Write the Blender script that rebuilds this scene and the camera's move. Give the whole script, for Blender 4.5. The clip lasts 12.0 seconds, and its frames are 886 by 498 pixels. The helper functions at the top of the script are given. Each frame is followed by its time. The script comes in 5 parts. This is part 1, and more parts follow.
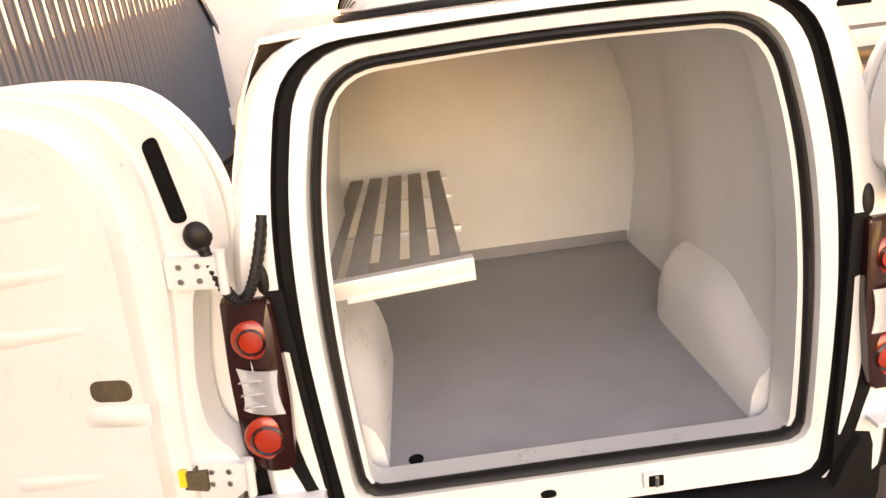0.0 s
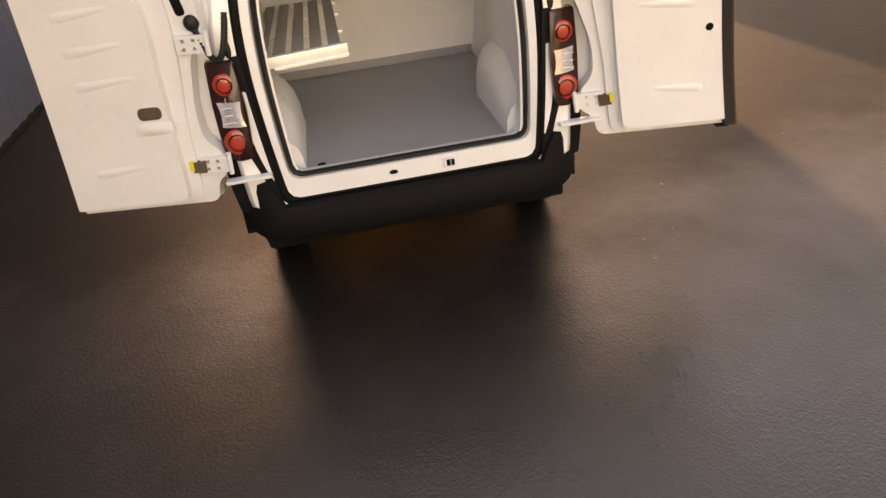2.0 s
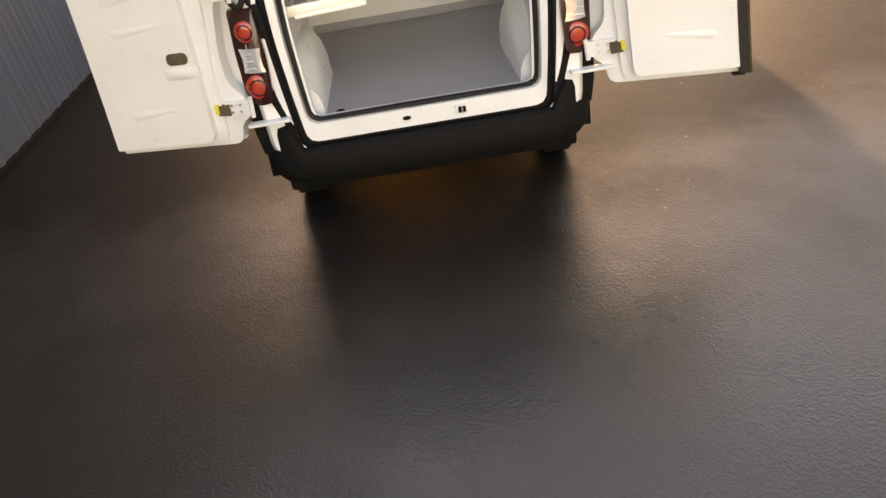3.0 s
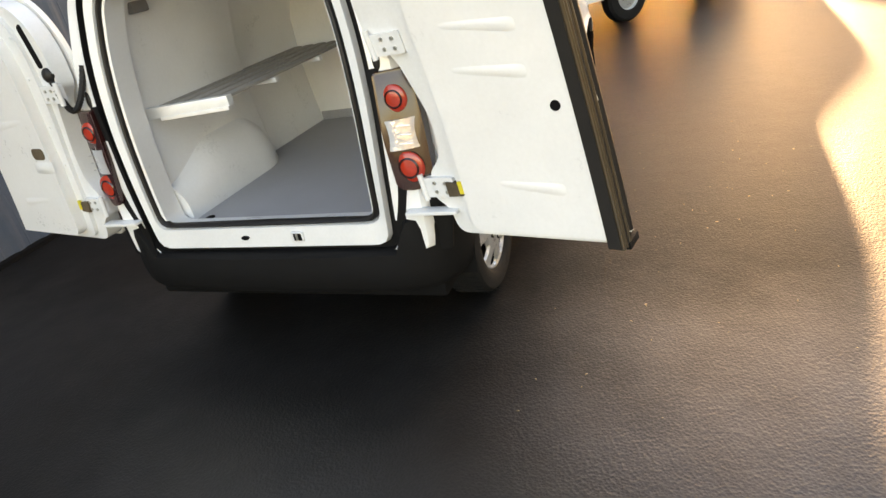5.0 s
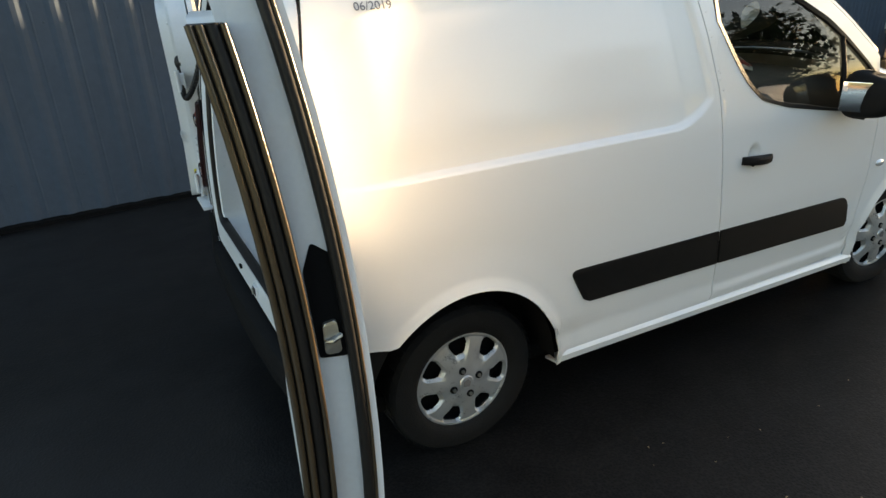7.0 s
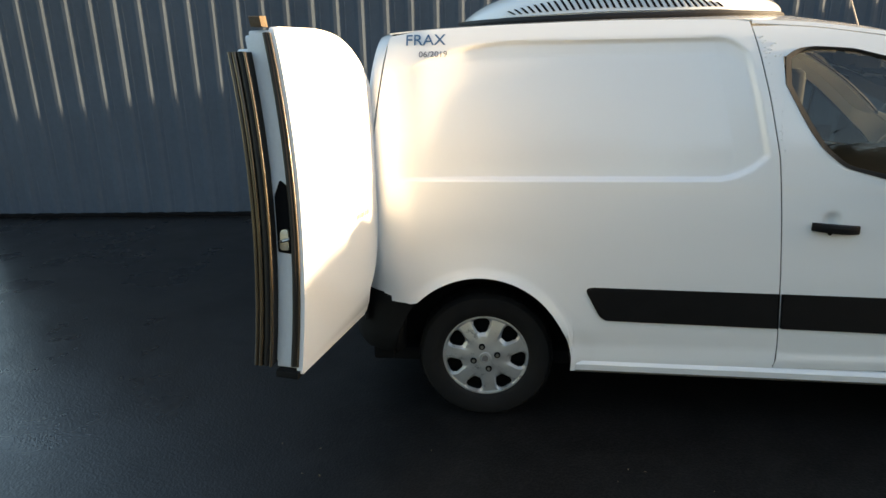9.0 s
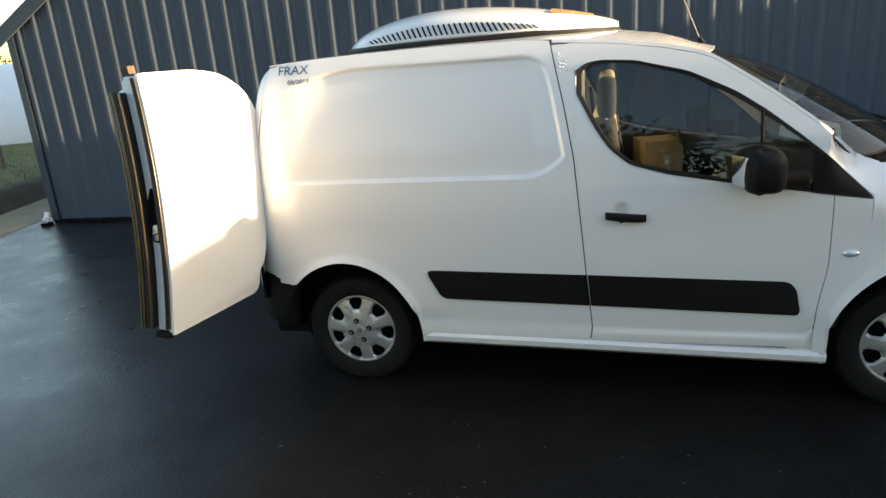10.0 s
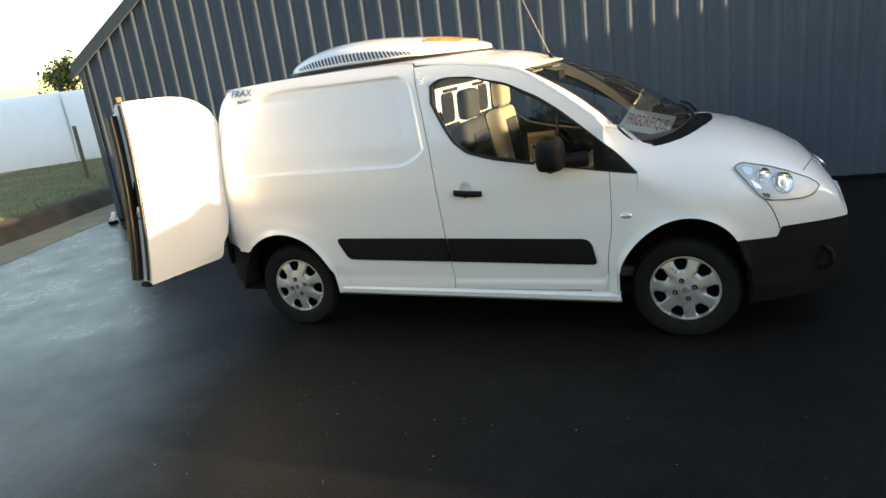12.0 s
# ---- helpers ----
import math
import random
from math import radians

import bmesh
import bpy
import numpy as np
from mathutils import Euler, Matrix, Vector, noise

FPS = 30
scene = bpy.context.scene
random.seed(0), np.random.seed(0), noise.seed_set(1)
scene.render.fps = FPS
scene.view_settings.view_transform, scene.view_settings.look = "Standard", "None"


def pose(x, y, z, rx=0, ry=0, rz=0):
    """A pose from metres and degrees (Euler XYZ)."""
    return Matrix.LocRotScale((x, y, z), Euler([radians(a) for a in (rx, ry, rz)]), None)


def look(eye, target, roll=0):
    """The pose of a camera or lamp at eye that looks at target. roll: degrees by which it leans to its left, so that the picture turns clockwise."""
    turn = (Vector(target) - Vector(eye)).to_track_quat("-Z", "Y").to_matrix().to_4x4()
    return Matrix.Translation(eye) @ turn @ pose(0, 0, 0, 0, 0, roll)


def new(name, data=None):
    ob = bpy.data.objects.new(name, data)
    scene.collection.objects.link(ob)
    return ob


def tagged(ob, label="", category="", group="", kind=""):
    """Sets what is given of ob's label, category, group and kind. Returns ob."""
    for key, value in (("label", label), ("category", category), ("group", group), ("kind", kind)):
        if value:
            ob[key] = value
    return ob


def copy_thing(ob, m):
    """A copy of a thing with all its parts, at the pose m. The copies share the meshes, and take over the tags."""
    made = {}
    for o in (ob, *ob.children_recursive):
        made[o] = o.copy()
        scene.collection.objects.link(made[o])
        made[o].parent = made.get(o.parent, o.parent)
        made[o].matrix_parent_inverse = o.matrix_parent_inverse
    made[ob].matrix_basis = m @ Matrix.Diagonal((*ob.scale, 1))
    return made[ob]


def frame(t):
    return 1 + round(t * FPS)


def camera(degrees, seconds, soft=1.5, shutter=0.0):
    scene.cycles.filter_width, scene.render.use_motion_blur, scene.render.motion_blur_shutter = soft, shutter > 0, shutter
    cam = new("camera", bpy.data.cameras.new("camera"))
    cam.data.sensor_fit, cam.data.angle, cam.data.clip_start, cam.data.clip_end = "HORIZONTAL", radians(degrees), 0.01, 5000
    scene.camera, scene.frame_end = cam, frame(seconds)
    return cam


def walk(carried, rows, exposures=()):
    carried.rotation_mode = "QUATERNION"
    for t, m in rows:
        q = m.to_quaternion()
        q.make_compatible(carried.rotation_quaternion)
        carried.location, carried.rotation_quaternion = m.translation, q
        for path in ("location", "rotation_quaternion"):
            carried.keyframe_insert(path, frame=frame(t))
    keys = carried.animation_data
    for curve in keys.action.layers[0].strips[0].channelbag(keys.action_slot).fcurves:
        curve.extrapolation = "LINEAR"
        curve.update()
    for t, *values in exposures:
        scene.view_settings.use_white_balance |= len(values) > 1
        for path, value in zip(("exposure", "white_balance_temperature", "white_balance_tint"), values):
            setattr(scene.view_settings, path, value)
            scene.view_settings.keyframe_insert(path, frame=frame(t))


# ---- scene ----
cam = camera(69.0, 12.0)
PATH = [
    (0, (-1.982, 0.315, 1.753), (-0.085, 0.283, 1.119), -7.24),
    (0.5, (-2.354, 0.189, 1.708), (-0.461, 0.142, 1.064), -7.36),
    (1, (-2.751, 0.243, 1.746), (-0.885, 0.055, 1.052), -5.56),
    (1.5, (-3.090, 0.161, 1.799), (-1.279, -0.011, 0.968), -5.87),
    (2, (-3.475, 0.261, 1.899), (-1.789, 0.054, 0.844), -7.19),
    (2.5, (-3.678, 0.296, 1.854), (-2.033, 0.147, 0.726), -9.20),
    (2.7, (-3.706, 0.238, 1.871), (-2.060, 0.141, 0.738), -9.33),
    (4.3, (-3.061, -1.440, 1.662), (-1.425, -0.892, 0.652), -12.71),
    (4.5, (-2.952, -1.583, 1.648), (-1.322, -0.949, 0.676), -13.15),
    (5, (-2.661, -1.809, 1.623), (-1.036, -1.036, 0.751), -12.53),
    (5.5, (-2.156, -2.139, 1.723), (-0.633, -1.158, 0.875), -13.02),
    (6, (-1.731, -2.481, 1.738), (-0.334, -1.295, 0.937), -13.33),
    (6.5, (-1.318, -2.642, 1.807), (-0.075, -1.331, 0.949), -7.25),
    (6.9, (-1.046, -2.697, 1.860), (-0.122, -1.135, 1.020), -3.53),
    (7, (-1.028, -2.640, 1.800), (-0.176, -1.022, 0.989), -2.10),
    (8.8, (-0.202, -3.489, 1.704), (-0.379, -1.588, 1.106), -1.04),
    (9, (0.089, -3.602, 1.714), (-0.104, -1.702, 1.120), -1.09),
    (9.5, (0.777, -3.778, 1.768), (0.411, -1.902, 1.179), -3.22),
    (10, (1.360, -3.970, 1.786), (0.865, -2.122, 1.203), -4.39),
    (10.5, (1.763, -4.222, 1.836), (1.214, -2.382, 1.279), -5.62),
    (11, (2.191, -4.370, 1.872), (1.556, -2.556, 1.318), -6.59),
    (11.5, (2.583, -4.452, 1.845), (1.869, -2.671, 1.282), -7.19),
    (12, (2.776, -4.696, 1.788), (2.050, -2.916, 1.236), -7.26),
]
LIGHTNESS = [(0.0, 4.0, 15000, 46), (1.0, 3.65, 14500, 46), (2.0, 3.3, 14500, 44), (2.5, 3.4, 13500, 40), (4.5, 3.65, 10700, 30), (5.5, 3.45, 9700, 24), (6.5, 3.0, 9100, 18),
             (7.0, 2.5, 7700, 14), (7.3, 2.35, 7400, 13), (9.0, 2.35, 7300, 13), (10.5, 2.35, 7400, 13), (12.0, 2.6, 7700, 14)]
walk(cam, [(t, look(eye, target, roll)) for t, eye, target, roll in PATH], LIGHTNESS)

# ---------------------------------------------------------------- light
SUN_EL, SUN_AZ = 6.3, 1.0          # degrees; azimuth from +x towards +y
world = bpy.data.worlds.new("sky")
scene.world = world
world.use_nodes = True
wn = world.node_tree.nodes
sky = wn.new("ShaderNodeTexSky")
sky.sky_type, sky.sun_disc = "NISHITA", False
sky.sun_elevation, sky.sun_rotation = radians(SUN_EL), radians(90 - SUN_AZ)
sky.air_density, sky.dust_density, sky.ozone_density = 1.0, 1.0, 1.5
wn["Background"].inputs["Strength"].default_value = 0.13
world.node_tree.links.new(sky.outputs["Color"], wn["Background"].inputs["Color"])
sun_data = bpy.data.lights.new("sun", "SUN")
sun_data.energy, sun_data.angle, sun_data.color = 4.5, radians(0.6), (1.0, 0.78, 0.50)
sun = new("sun", sun_data)
sun.matrix_world = look((0, 0, 0), (-math.cos(radians(SUN_AZ)) * math.cos(radians(SUN_EL)),
                                    -math.sin(radians(SUN_AZ)) * math.cos(radians(SUN_EL)), -math.sin(radians(SUN_EL))))


# ---------------------------------------------------------------- materials
def mat(name, color, rough=0.5, metal=0.0, coat=0.0, var=0.0, scale=8.0, bump=0.0, bscale=60.0, spec=0.5, rvar=0.0,
        alpha=1.0, trans=0.0, dark=None, island=0.0):
    """Principled material with variation at two scales and fine relief, in object-space metres."""
    m = bpy.data.materials.new(name)
    m.use_nodes = True
    nt = m.node_tree
    n, link = nt.nodes, nt.links.new
    b = n["Principled BSDF"]
    b.inputs["Roughness"].default_value, b.inputs["Metallic"].default_value = rough, metal
    b.inputs["Coat Weight"].default_value, b.inputs["Coat Roughness"].default_value = coat, 0.06
    b.inputs["Specular IOR Level"].default_value = spec
    b.inputs["Transmission Weight"].default_value = trans
    c = (*color, 1.0)
    b.inputs["Base Color"].default_value = c
    m.diffuse_color = c
    tc = n.new("ShaderNodeTexCoord")
    if var or rvar:
        big = n.new("ShaderNodeTexNoise")
        big.inputs["Scale"].default_value, big.inputs["Detail"].default_value = scale, 6.0
        small = n.new("ShaderNodeTexNoise")
        small.inputs["Scale"].default_value, small.inputs["Detail"].default_value = scale * 14, 3.0
        link(tc.outputs["Object"], big.inputs["Vector"])
        link(tc.outputs["Object"], small.inputs["Vector"])
        mixf = n.new("ShaderNodeMix")
        mixf.inputs["Factor"].default_value = 0.35
        link(big.outputs["Fac"], mixf.inputs["A"])
        link(small.outputs["Fac"], mixf.inputs["B"])
        fac = mixf.outputs["Result"]
        if var:
            ramp = n.new("ShaderNodeValToRGB")
            lo = dark if dark else tuple(v * (1 - var) for v in color)
            ramp.color_ramp.elements[0].position, ramp.color_ramp.elements[1].position = 0.32, 0.68
            ramp.color_ramp.elements[0].color = (*lo, 1)
            ramp.color_ramp.elements[1].color = (*(min(1, v * (1 + var * 0.5)) for v in color), 1)
            link(fac, ramp.inputs["Fac"])
            link(ramp.outputs["Color"], b.inputs["Base Color"])
        if rvar:
            rr = n.new("ShaderNodeMapRange")
            rr.inputs["From Min"].default_value, rr.inputs["From Max"].default_value = 0.3, 0.7
            rr.inputs["To Min"].default_value, rr.inputs["To Max"].default_value = max(0.02, rough - rvar), min(1, rough + rvar)
            link(fac, rr.inputs["Value"])
            link(rr.outputs["Result"], b.inputs["Roughness"])
    if bump:
        bn = n.new("ShaderNodeTexNoise")
        bn.inputs["Scale"].default_value, bn.inputs["Detail"].default_value = bscale, 4.0
        link(tc.outputs["Object"], bn.inputs["Vector"])
        bu = n.new("ShaderNodeBump")
        bu.inputs["Strength"].default_value, bu.inputs["Distance"].default_value = bump, 0.01
        link(bn.outputs["Fac"], bu.inputs["Height"])
        link(bu.outputs["Normal"], b.inputs["Normal"])
    return m


M_PAINT = mat("white_car_paint", (0.78, 0.79, 0.80), rough=0.26, coat=0.8)
M_FRAME = mat("white_frame_paint", (0.72, 0.74, 0.76), rough=0.38, coat=0.3, var=0.07, scale=6, rvar=0.08)
M_LINING = mat("white_grp_lining", (0.76, 0.77, 0.78), rough=0.33, coat=0.15, var=0.05, scale=5, bump=0.12, bscale=18, rvar=0.08)
M_FLOOR = mat("grey_floor_coating", (0.34, 0.34, 0.36), rough=0.5, var=0.12, scale=7, bump=0.25, bscale=150, rvar=0.1)
M_PLASTIC = mat("black_grained_plastic", (0.0065, 0.0065, 0.007), rough=0.7, var=0.25, scale=9, bump=0.2, bscale=420, spec=0.16)
M_RUBBER = mat("black_rubber_seal", (0.010, 0.009, 0.009), spec=0.35, rough=0.5, var=0.3, scale=12, bump=0.1, bscale=90)
M_EDGESEAL = mat("glossy_brown_black_edge_seal", (0.055, 0.037, 0.02), rough=0.28, coat=0.5, var=0.3, scale=14, bump=0.1, bscale=90)
M_LITTER = mat("dry_leaf_bits", (0.22, 0.17, 0.10), rough=0.8, var=0.4, scale=30)
M_TYRE = mat("tyre_rubber", (0.008, 0.008, 0.0085), rough=0.8, spec=0.25, var=0.3, scale=14, bump=0.3, bscale=160)
M_HUB = mat("silver_wheel_cover", (0.52, 0.53, 0.54), rough=0.32, metal=0.55, var=0.12, scale=18, rvar=0.08)
M_STEEL = mat("zinc_steel", (0.55, 0.54, 0.5), rough=0.35, metal=0.9, var=0.15, scale=30)
M_ALU = mat("aluminium_shelf", (0.75, 0.76, 0.77), rough=0.35, metal=0.35, var=0.08, scale=20)
M_SLAT = mat("dull_grey_slats", (0.30, 0.28, 0.26), rough=0.55, var=0.15, scale=14)
M_BOARD = mat("brown_cardboard", (0.42, 0.31, 0.17), rough=0.85, var=0.12, scale=14, bump=0.1, bscale=120)
M_RED = mat("red_lens", (0.50, 0.035, 0.015), rough=0.12, coat=0.8, var=0.2, scale=40, bump=0.15, bscale=240)
M_DARKRED = mat("smoked_red_lamp_housing", (0.035, 0.007, 0.006), rough=0.25, coat=0.4, var=0.3, scale=25)
M_CLEAR = mat("clear_lamp_lens", (0.80, 0.82, 0.86), rough=0.1, metal=0.6, var=0.12, scale=30, bump=0.18, bscale=60)
M_SILVER = mat("headlamp_reflector", (0.86, 0.88, 0.90), rough=0.3, metal=0.0, var=0.10, scale=16)
M_CHROME = mat("chrome", (0.85, 0.86, 0.88), rough=0.08, metal=1.0, var=0.05, scale=20)
M_DARK = mat("dark_cavity", (0.007, 0.007, 0.0075), rough=0.9, var=0.2, spec=0.08)
M_YELLOW = mat("yellow_tag", (0.75, 0.62, 0.05), rough=0.5, var=0.1, scale=40)
M_BLUETXT = mat("blue_vinyl", (0.03, 0.10, 0.22), rough=0.4, var=0.1, scale=40)
M_GREYTXT = mat("grey_vinyl", (0.13, 0.15, 0.19), rough=0.4, var=0.1, scale=40)
M_REDTXT = mat("red_print", (0.42, 0.02, 0.02), rough=0.5, var=0.15, scale=40)
M_CARD = mat("white_laminated_card", (0.70, 0.74, 0.72), rough=0.3, coat=0.3, var=0.06, scale=20)
M_SEAT = mat("grey_beige_seat_fabric", (0.34, 0.31, 0.24), rough=0.9, var=0.18, scale=12, bump=0.3, bscale=300)
M_SEATD = mat("dark_seat_fabric", (0.035, 0.036, 0.04), rough=0.9, var=0.2, scale=12, bump=0.3, bscale=300)
M_DASH = mat("dark_dashboard", (0.035, 0.035, 0.038), rough=0.6, var=0.15, scale=10, bump=0.15, bscale=350)
M_GRILLE = mat("tan_mesh_grille", (0.24, 0.155, 0.06), rough=0.6, var=0.35, scale=40)
M_CLAD = mat("slate_blue_cladding", (0.074, 0.098, 0.132), rough=0.7, spec=0.14, coat=0.0, var=0.16, scale=1.3, rvar=0.1, bump=0.06, bscale=35)
M_TRIM = mat("slate_blue_flashing", (0.05, 0.072, 0.10), rough=0.55, spec=0.25, var=0.12, scale=3)
M_ROOF = mat("dark_roof_sheet", (0.05, 0.06, 0.075), rough=0.5, var=0.2, scale=2)
M_GRASS = mat("winter_grass", (0.17, 0.16, 0.055), rough=0.9, var=0.45, scale=1.6, bump=0.8, bscale=40)
M_BLADE = mat("grass_blades", (0.19, 0.18, 0.06), rough=0.8, var=0.4, scale=3)
M_EARTH = mat("bare_earth", (0.10, 0.072, 0.045), rough=0.95, var=0.45, scale=3, bump=0.8, bscale=30)
M_SAND = mat("sandy_path", (0.34, 0.27, 0.17), rough=0.95, var=0.25, scale=2.5, bump=0.5, bscale=60)
M_FILM = mat("white_polytunnel_film", (0.88, 0.88, 0.86), rough=0.4, var=0.06, scale=0.8)
M_BARK = mat("bark", (0.09, 0.065, 0.045), rough=0.95, var=0.35, scale=8, bump=0.6, bscale=40)
M_LEAF = mat("leaves", (0.055, 0.085, 0.022), rough=0.7, var=0.45, scale=1.2)
M_HEDGE = mat("dark_hedge_leaves", (0.035, 0.055, 0.02), rough=0.75, var=0.5, scale=1.0)
M_FARWHITE = mat("white_vehicle_paint", (0.72, 0.73, 0.74), rough=0.35, coat=0.4, var=0.05, scale=1.5)
M_FARGREY = mat("grey_vehicle_trim", (0.16, 0.15, 0.15), rough=0.6, var=0.15, scale=3)
M_WOOD = mat("weathered_post", (0.20, 0.16, 0.12), rough=0.9, var=0.3, scale=9, bump=0.4, bscale=60)


def glass(name, tint, rough=0.0, ior=1.65):
    m = bpy.data.materials.new(name)
    m.use_nodes = True
    n, link = m.node_tree.nodes, m.node_tree.links.new
    n.remove(n["Principled BSDF"])
    tr, gl, mx, fr = (n.new("ShaderNodeBsdfTransparent"), n.new("ShaderNodeBsdfGlossy"), n.new("ShaderNodeMixShader"),
                      n.new("ShaderNodeFresnel"))
    tr.inputs["Color"].default_value = (*tint, 1)
    gl.inputs["Roughness"].default_value = rough
    fr.inputs["IOR"].default_value = ior
    link(fr.outputs["Fac"], mx.inputs["Fac"])
    link(tr.outputs["BSDF"], mx.inputs[1])
    link(gl.outputs["BSDF"], mx.inputs[2])
    link(mx.outputs["Shader"], n["Material Output"].inputs["Surface"])
    m.diffuse_color = (*tint, 1)
    return m


M_GLASS = glass("tinted_window_glass", (0.50, 0.54, 0.50))
M_WSCREEN = glass("windscreen_glass", (0.70, 0.76, 0.72))
M_LENS = glass("clear_lamp_cover", (0.97, 0.98, 0.99), ior=1.35)


def asphalt():
    """Dark damp asphalt: fine stones, smoother damp patches."""
    m = bpy.data.materials.new("damp_asphalt")
    m.use_nodes = True
    n, link = m.node_tree.nodes, m.node_tree.links.new
    b = n["Principled BSDF"]
    tc = n.new("ShaderNodeTexCoord")

    def noise_tex(scale, detail=5.0, rough=0.6):
        t = n.new("ShaderNodeTexNoise")
        t.inputs["Scale"].default_value, t.inputs["Detail"].default_value, t.inputs["Roughness"].default_value = scale, detail, rough
        link(tc.outputs["Object"], t.inputs["Vector"])
        return t

    stones = n.new("ShaderNodeTexVoronoi")
    stones.inputs["Scale"].default_value = 95.0
    link(tc.outputs["Object"], stones.inputs["Vector"])
    patch, mid, fine = noise_tex(0.45), noise_tex(4.5), noise_tex(60, 4)
    ramp = n.new("ShaderNodeValToRGB")
    ramp.color_ramp.elements[0].color, ramp.color_ramp.elements[1].color = (0.0034, 0.0032, 0.0032, 1), (0.016, 0.015, 0.0144, 1)
    ramp.color_ramp.elements[0].position, ramp.color_ramp.elements[1].position = 0.25, 0.8
    mixc = n.new("ShaderNodeMix")
    mixc.inputs["Factor"].default_value = 0.5
    link(stones.outputs["Distance"], mixc.inputs["A"])
    link(mid.outputs["Fac"], mixc.inputs["B"])
    link(mixc.outputs["Result"], ramp.inputs["Fac"])
    link(ramp.outputs["Color"], b.inputs["Base Color"])
    # wetter towards the shed's corner and in uneven patches, drier elsewhere
    pos = n.new("ShaderNodeSeparateXYZ")
    link(tc.outputs["Object"], pos.inputs["Vector"])
    wet = n.new("ShaderNodeMath")
    wet.operation = "MULTIPLY_ADD"
    link(patch.outputs["Fac"], wet.inputs[0])
    wet.inputs[1].default_value = 4.0
    link(pos.outputs["X"], wet.inputs[2])
    for socket, dry, damp in (("Roughness", 0.50, 0.24), ("Specular IOR Level", 0.10, 0.9)):
        rr = n.new("ShaderNodeMapRange")
        rr.interpolation_type = "SMOOTHSTEP"
        rr.inputs["From Min"].default_value, rr.inputs["From Max"].default_value = -0.5, 2.6
        rr.inputs["To Min"].default_value, rr.inputs["To Max"].default_value = damp, dry
        link(wet.outputs["Value"], rr.inputs["Value"])
        if socket == "Roughness":
            # standing damp: slick and dull spots side by side
            rr.inputs["To Min"].default_value, rr.inputs["To Max"].default_value = 0.0, 1.0
            spots = n.new("ShaderNodeMapRange")
            spots.inputs["From Min"].default_value, spots.inputs["From Max"].default_value = 0.30, 0.70
            spots.inputs["To Min"].default_value, spots.inputs["To Max"].default_value = damp * 0.85, damp * 1.7
            link(noise_tex(1.5, 4, 0.6).outputs["Fac"], spots.inputs["Value"])
            blend = n.new("ShaderNodeMix")
            link(rr.outputs["Result"], blend.inputs["Factor"])
            link(spots.outputs["Result"], blend.inputs["A"])
            blend.inputs["B"].default_value = dry
            link(blend.outputs["Result"], b.inputs[socket])
        else:
            link(rr.outputs["Result"], b.inputs[socket])
    add = n.new("ShaderNodeMath")
    add.operation = "ADD"
    link(stones.outputs["Distance"], add.inputs[0])
    link(fine.outputs["Fac"], add.inputs[1])
    add2 = n.new("ShaderNodeMath")
    add2.operation = "MULTIPLY_ADD"
    link(mid.outputs["Fac"], add2.inputs[0])
    add2.inputs[1].default_value = 3.0
    link(add.outputs["Value"], add2.inputs[2])
    bu = n.new("ShaderNodeBump")
    bu.inputs["Strength"].default_value, bu.inputs["Distance"].default_value = 0.5, 0.0018
    link(add2.outputs["Value"], bu.inputs["Height"])
    link(bu.outputs["Normal"], b.inputs["Normal"])
    m.diffuse_color = (0.04, 0.04, 0.04, 1)
    return m


M_ASPHALT = asphalt()


# ---------------------------------------------------------------- building blocks
def part(name, bm, material, parent=None, label="", smooth=True, thick=0.0):
    """Links a bmesh as one mesh object, under a thing or a part."""
    me = bpy.data.meshes.new(name)
    bm.edges.index_update()
    rim = [e.index for e in bm.edges if e.is_boundary] if thick else []
    bm.to_mesh(me)
    bm.free()
    for p in me.polygons:
        p.use_smooth = smooth
    if smooth:
        me.set_sharp_from_angle(angle=radians(38))
    for m in material if isinstance(material, (list, tuple)) else (material,):
        me.materials.append(m)
    ob = new(name, me)
    if parent:
        ob.parent = parent
    if label:
        ob["label"] = label
    if thick:
        s = ob.modifiers.new("thickness", "SOLIDIFY")
        s.thickness, s.offset = abs(thick), -1 if thick > 0 else 1
        if smooth:
            for i in rim:
                me.edges[i].use_edge_sharp = True
    return ob


def thing(name, label, category, m=Matrix(), group=""):
    e = new(name)
    e.matrix_world = m
    e.empty_display_size = 0.2
    return tagged(e, label, category, group)


def grid(rows, bm=None, close=False, flip=False):
    """A sheet of quads through rows of points; close joins each row's ends."""
    bm = bm or bmesh.new()
    vs = [[bm.verts.new(p) for p in r] for r in rows]
    for a, b in zip(vs, vs[1:]):
        k = len(a)
        for i in range(k if close else k - 1):
            q = [a[i], a[(i + 1) % k], b[(i + 1) % k], b[i]]
            if flip:
                q.reverse()
            try:
                bm.faces.new(q)
            except ValueError:
                pass
    return bm


def box(x0, x1, y0, y1, z0, z1, bevel=0.0, bm=None, seg=2):
    bm = bm or bmesh.new()
    r = bmesh.ops.create_cube(bm, size=1.0, matrix=Matrix.LocRotScale(((x0 + x1) / 2, (y0 + y1) / 2, (z0 + z1) / 2), None,
                                                                     (x1 - x0, y1 - y0, z1 - z0)))
    if bevel:
        es = list({e for v in r["verts"] for e in v.link_edges})
        bmesh.ops.bevel(bm, geom=es, offset=bevel, segments=seg, profile=0.6, affect="EDGES")
    return bm


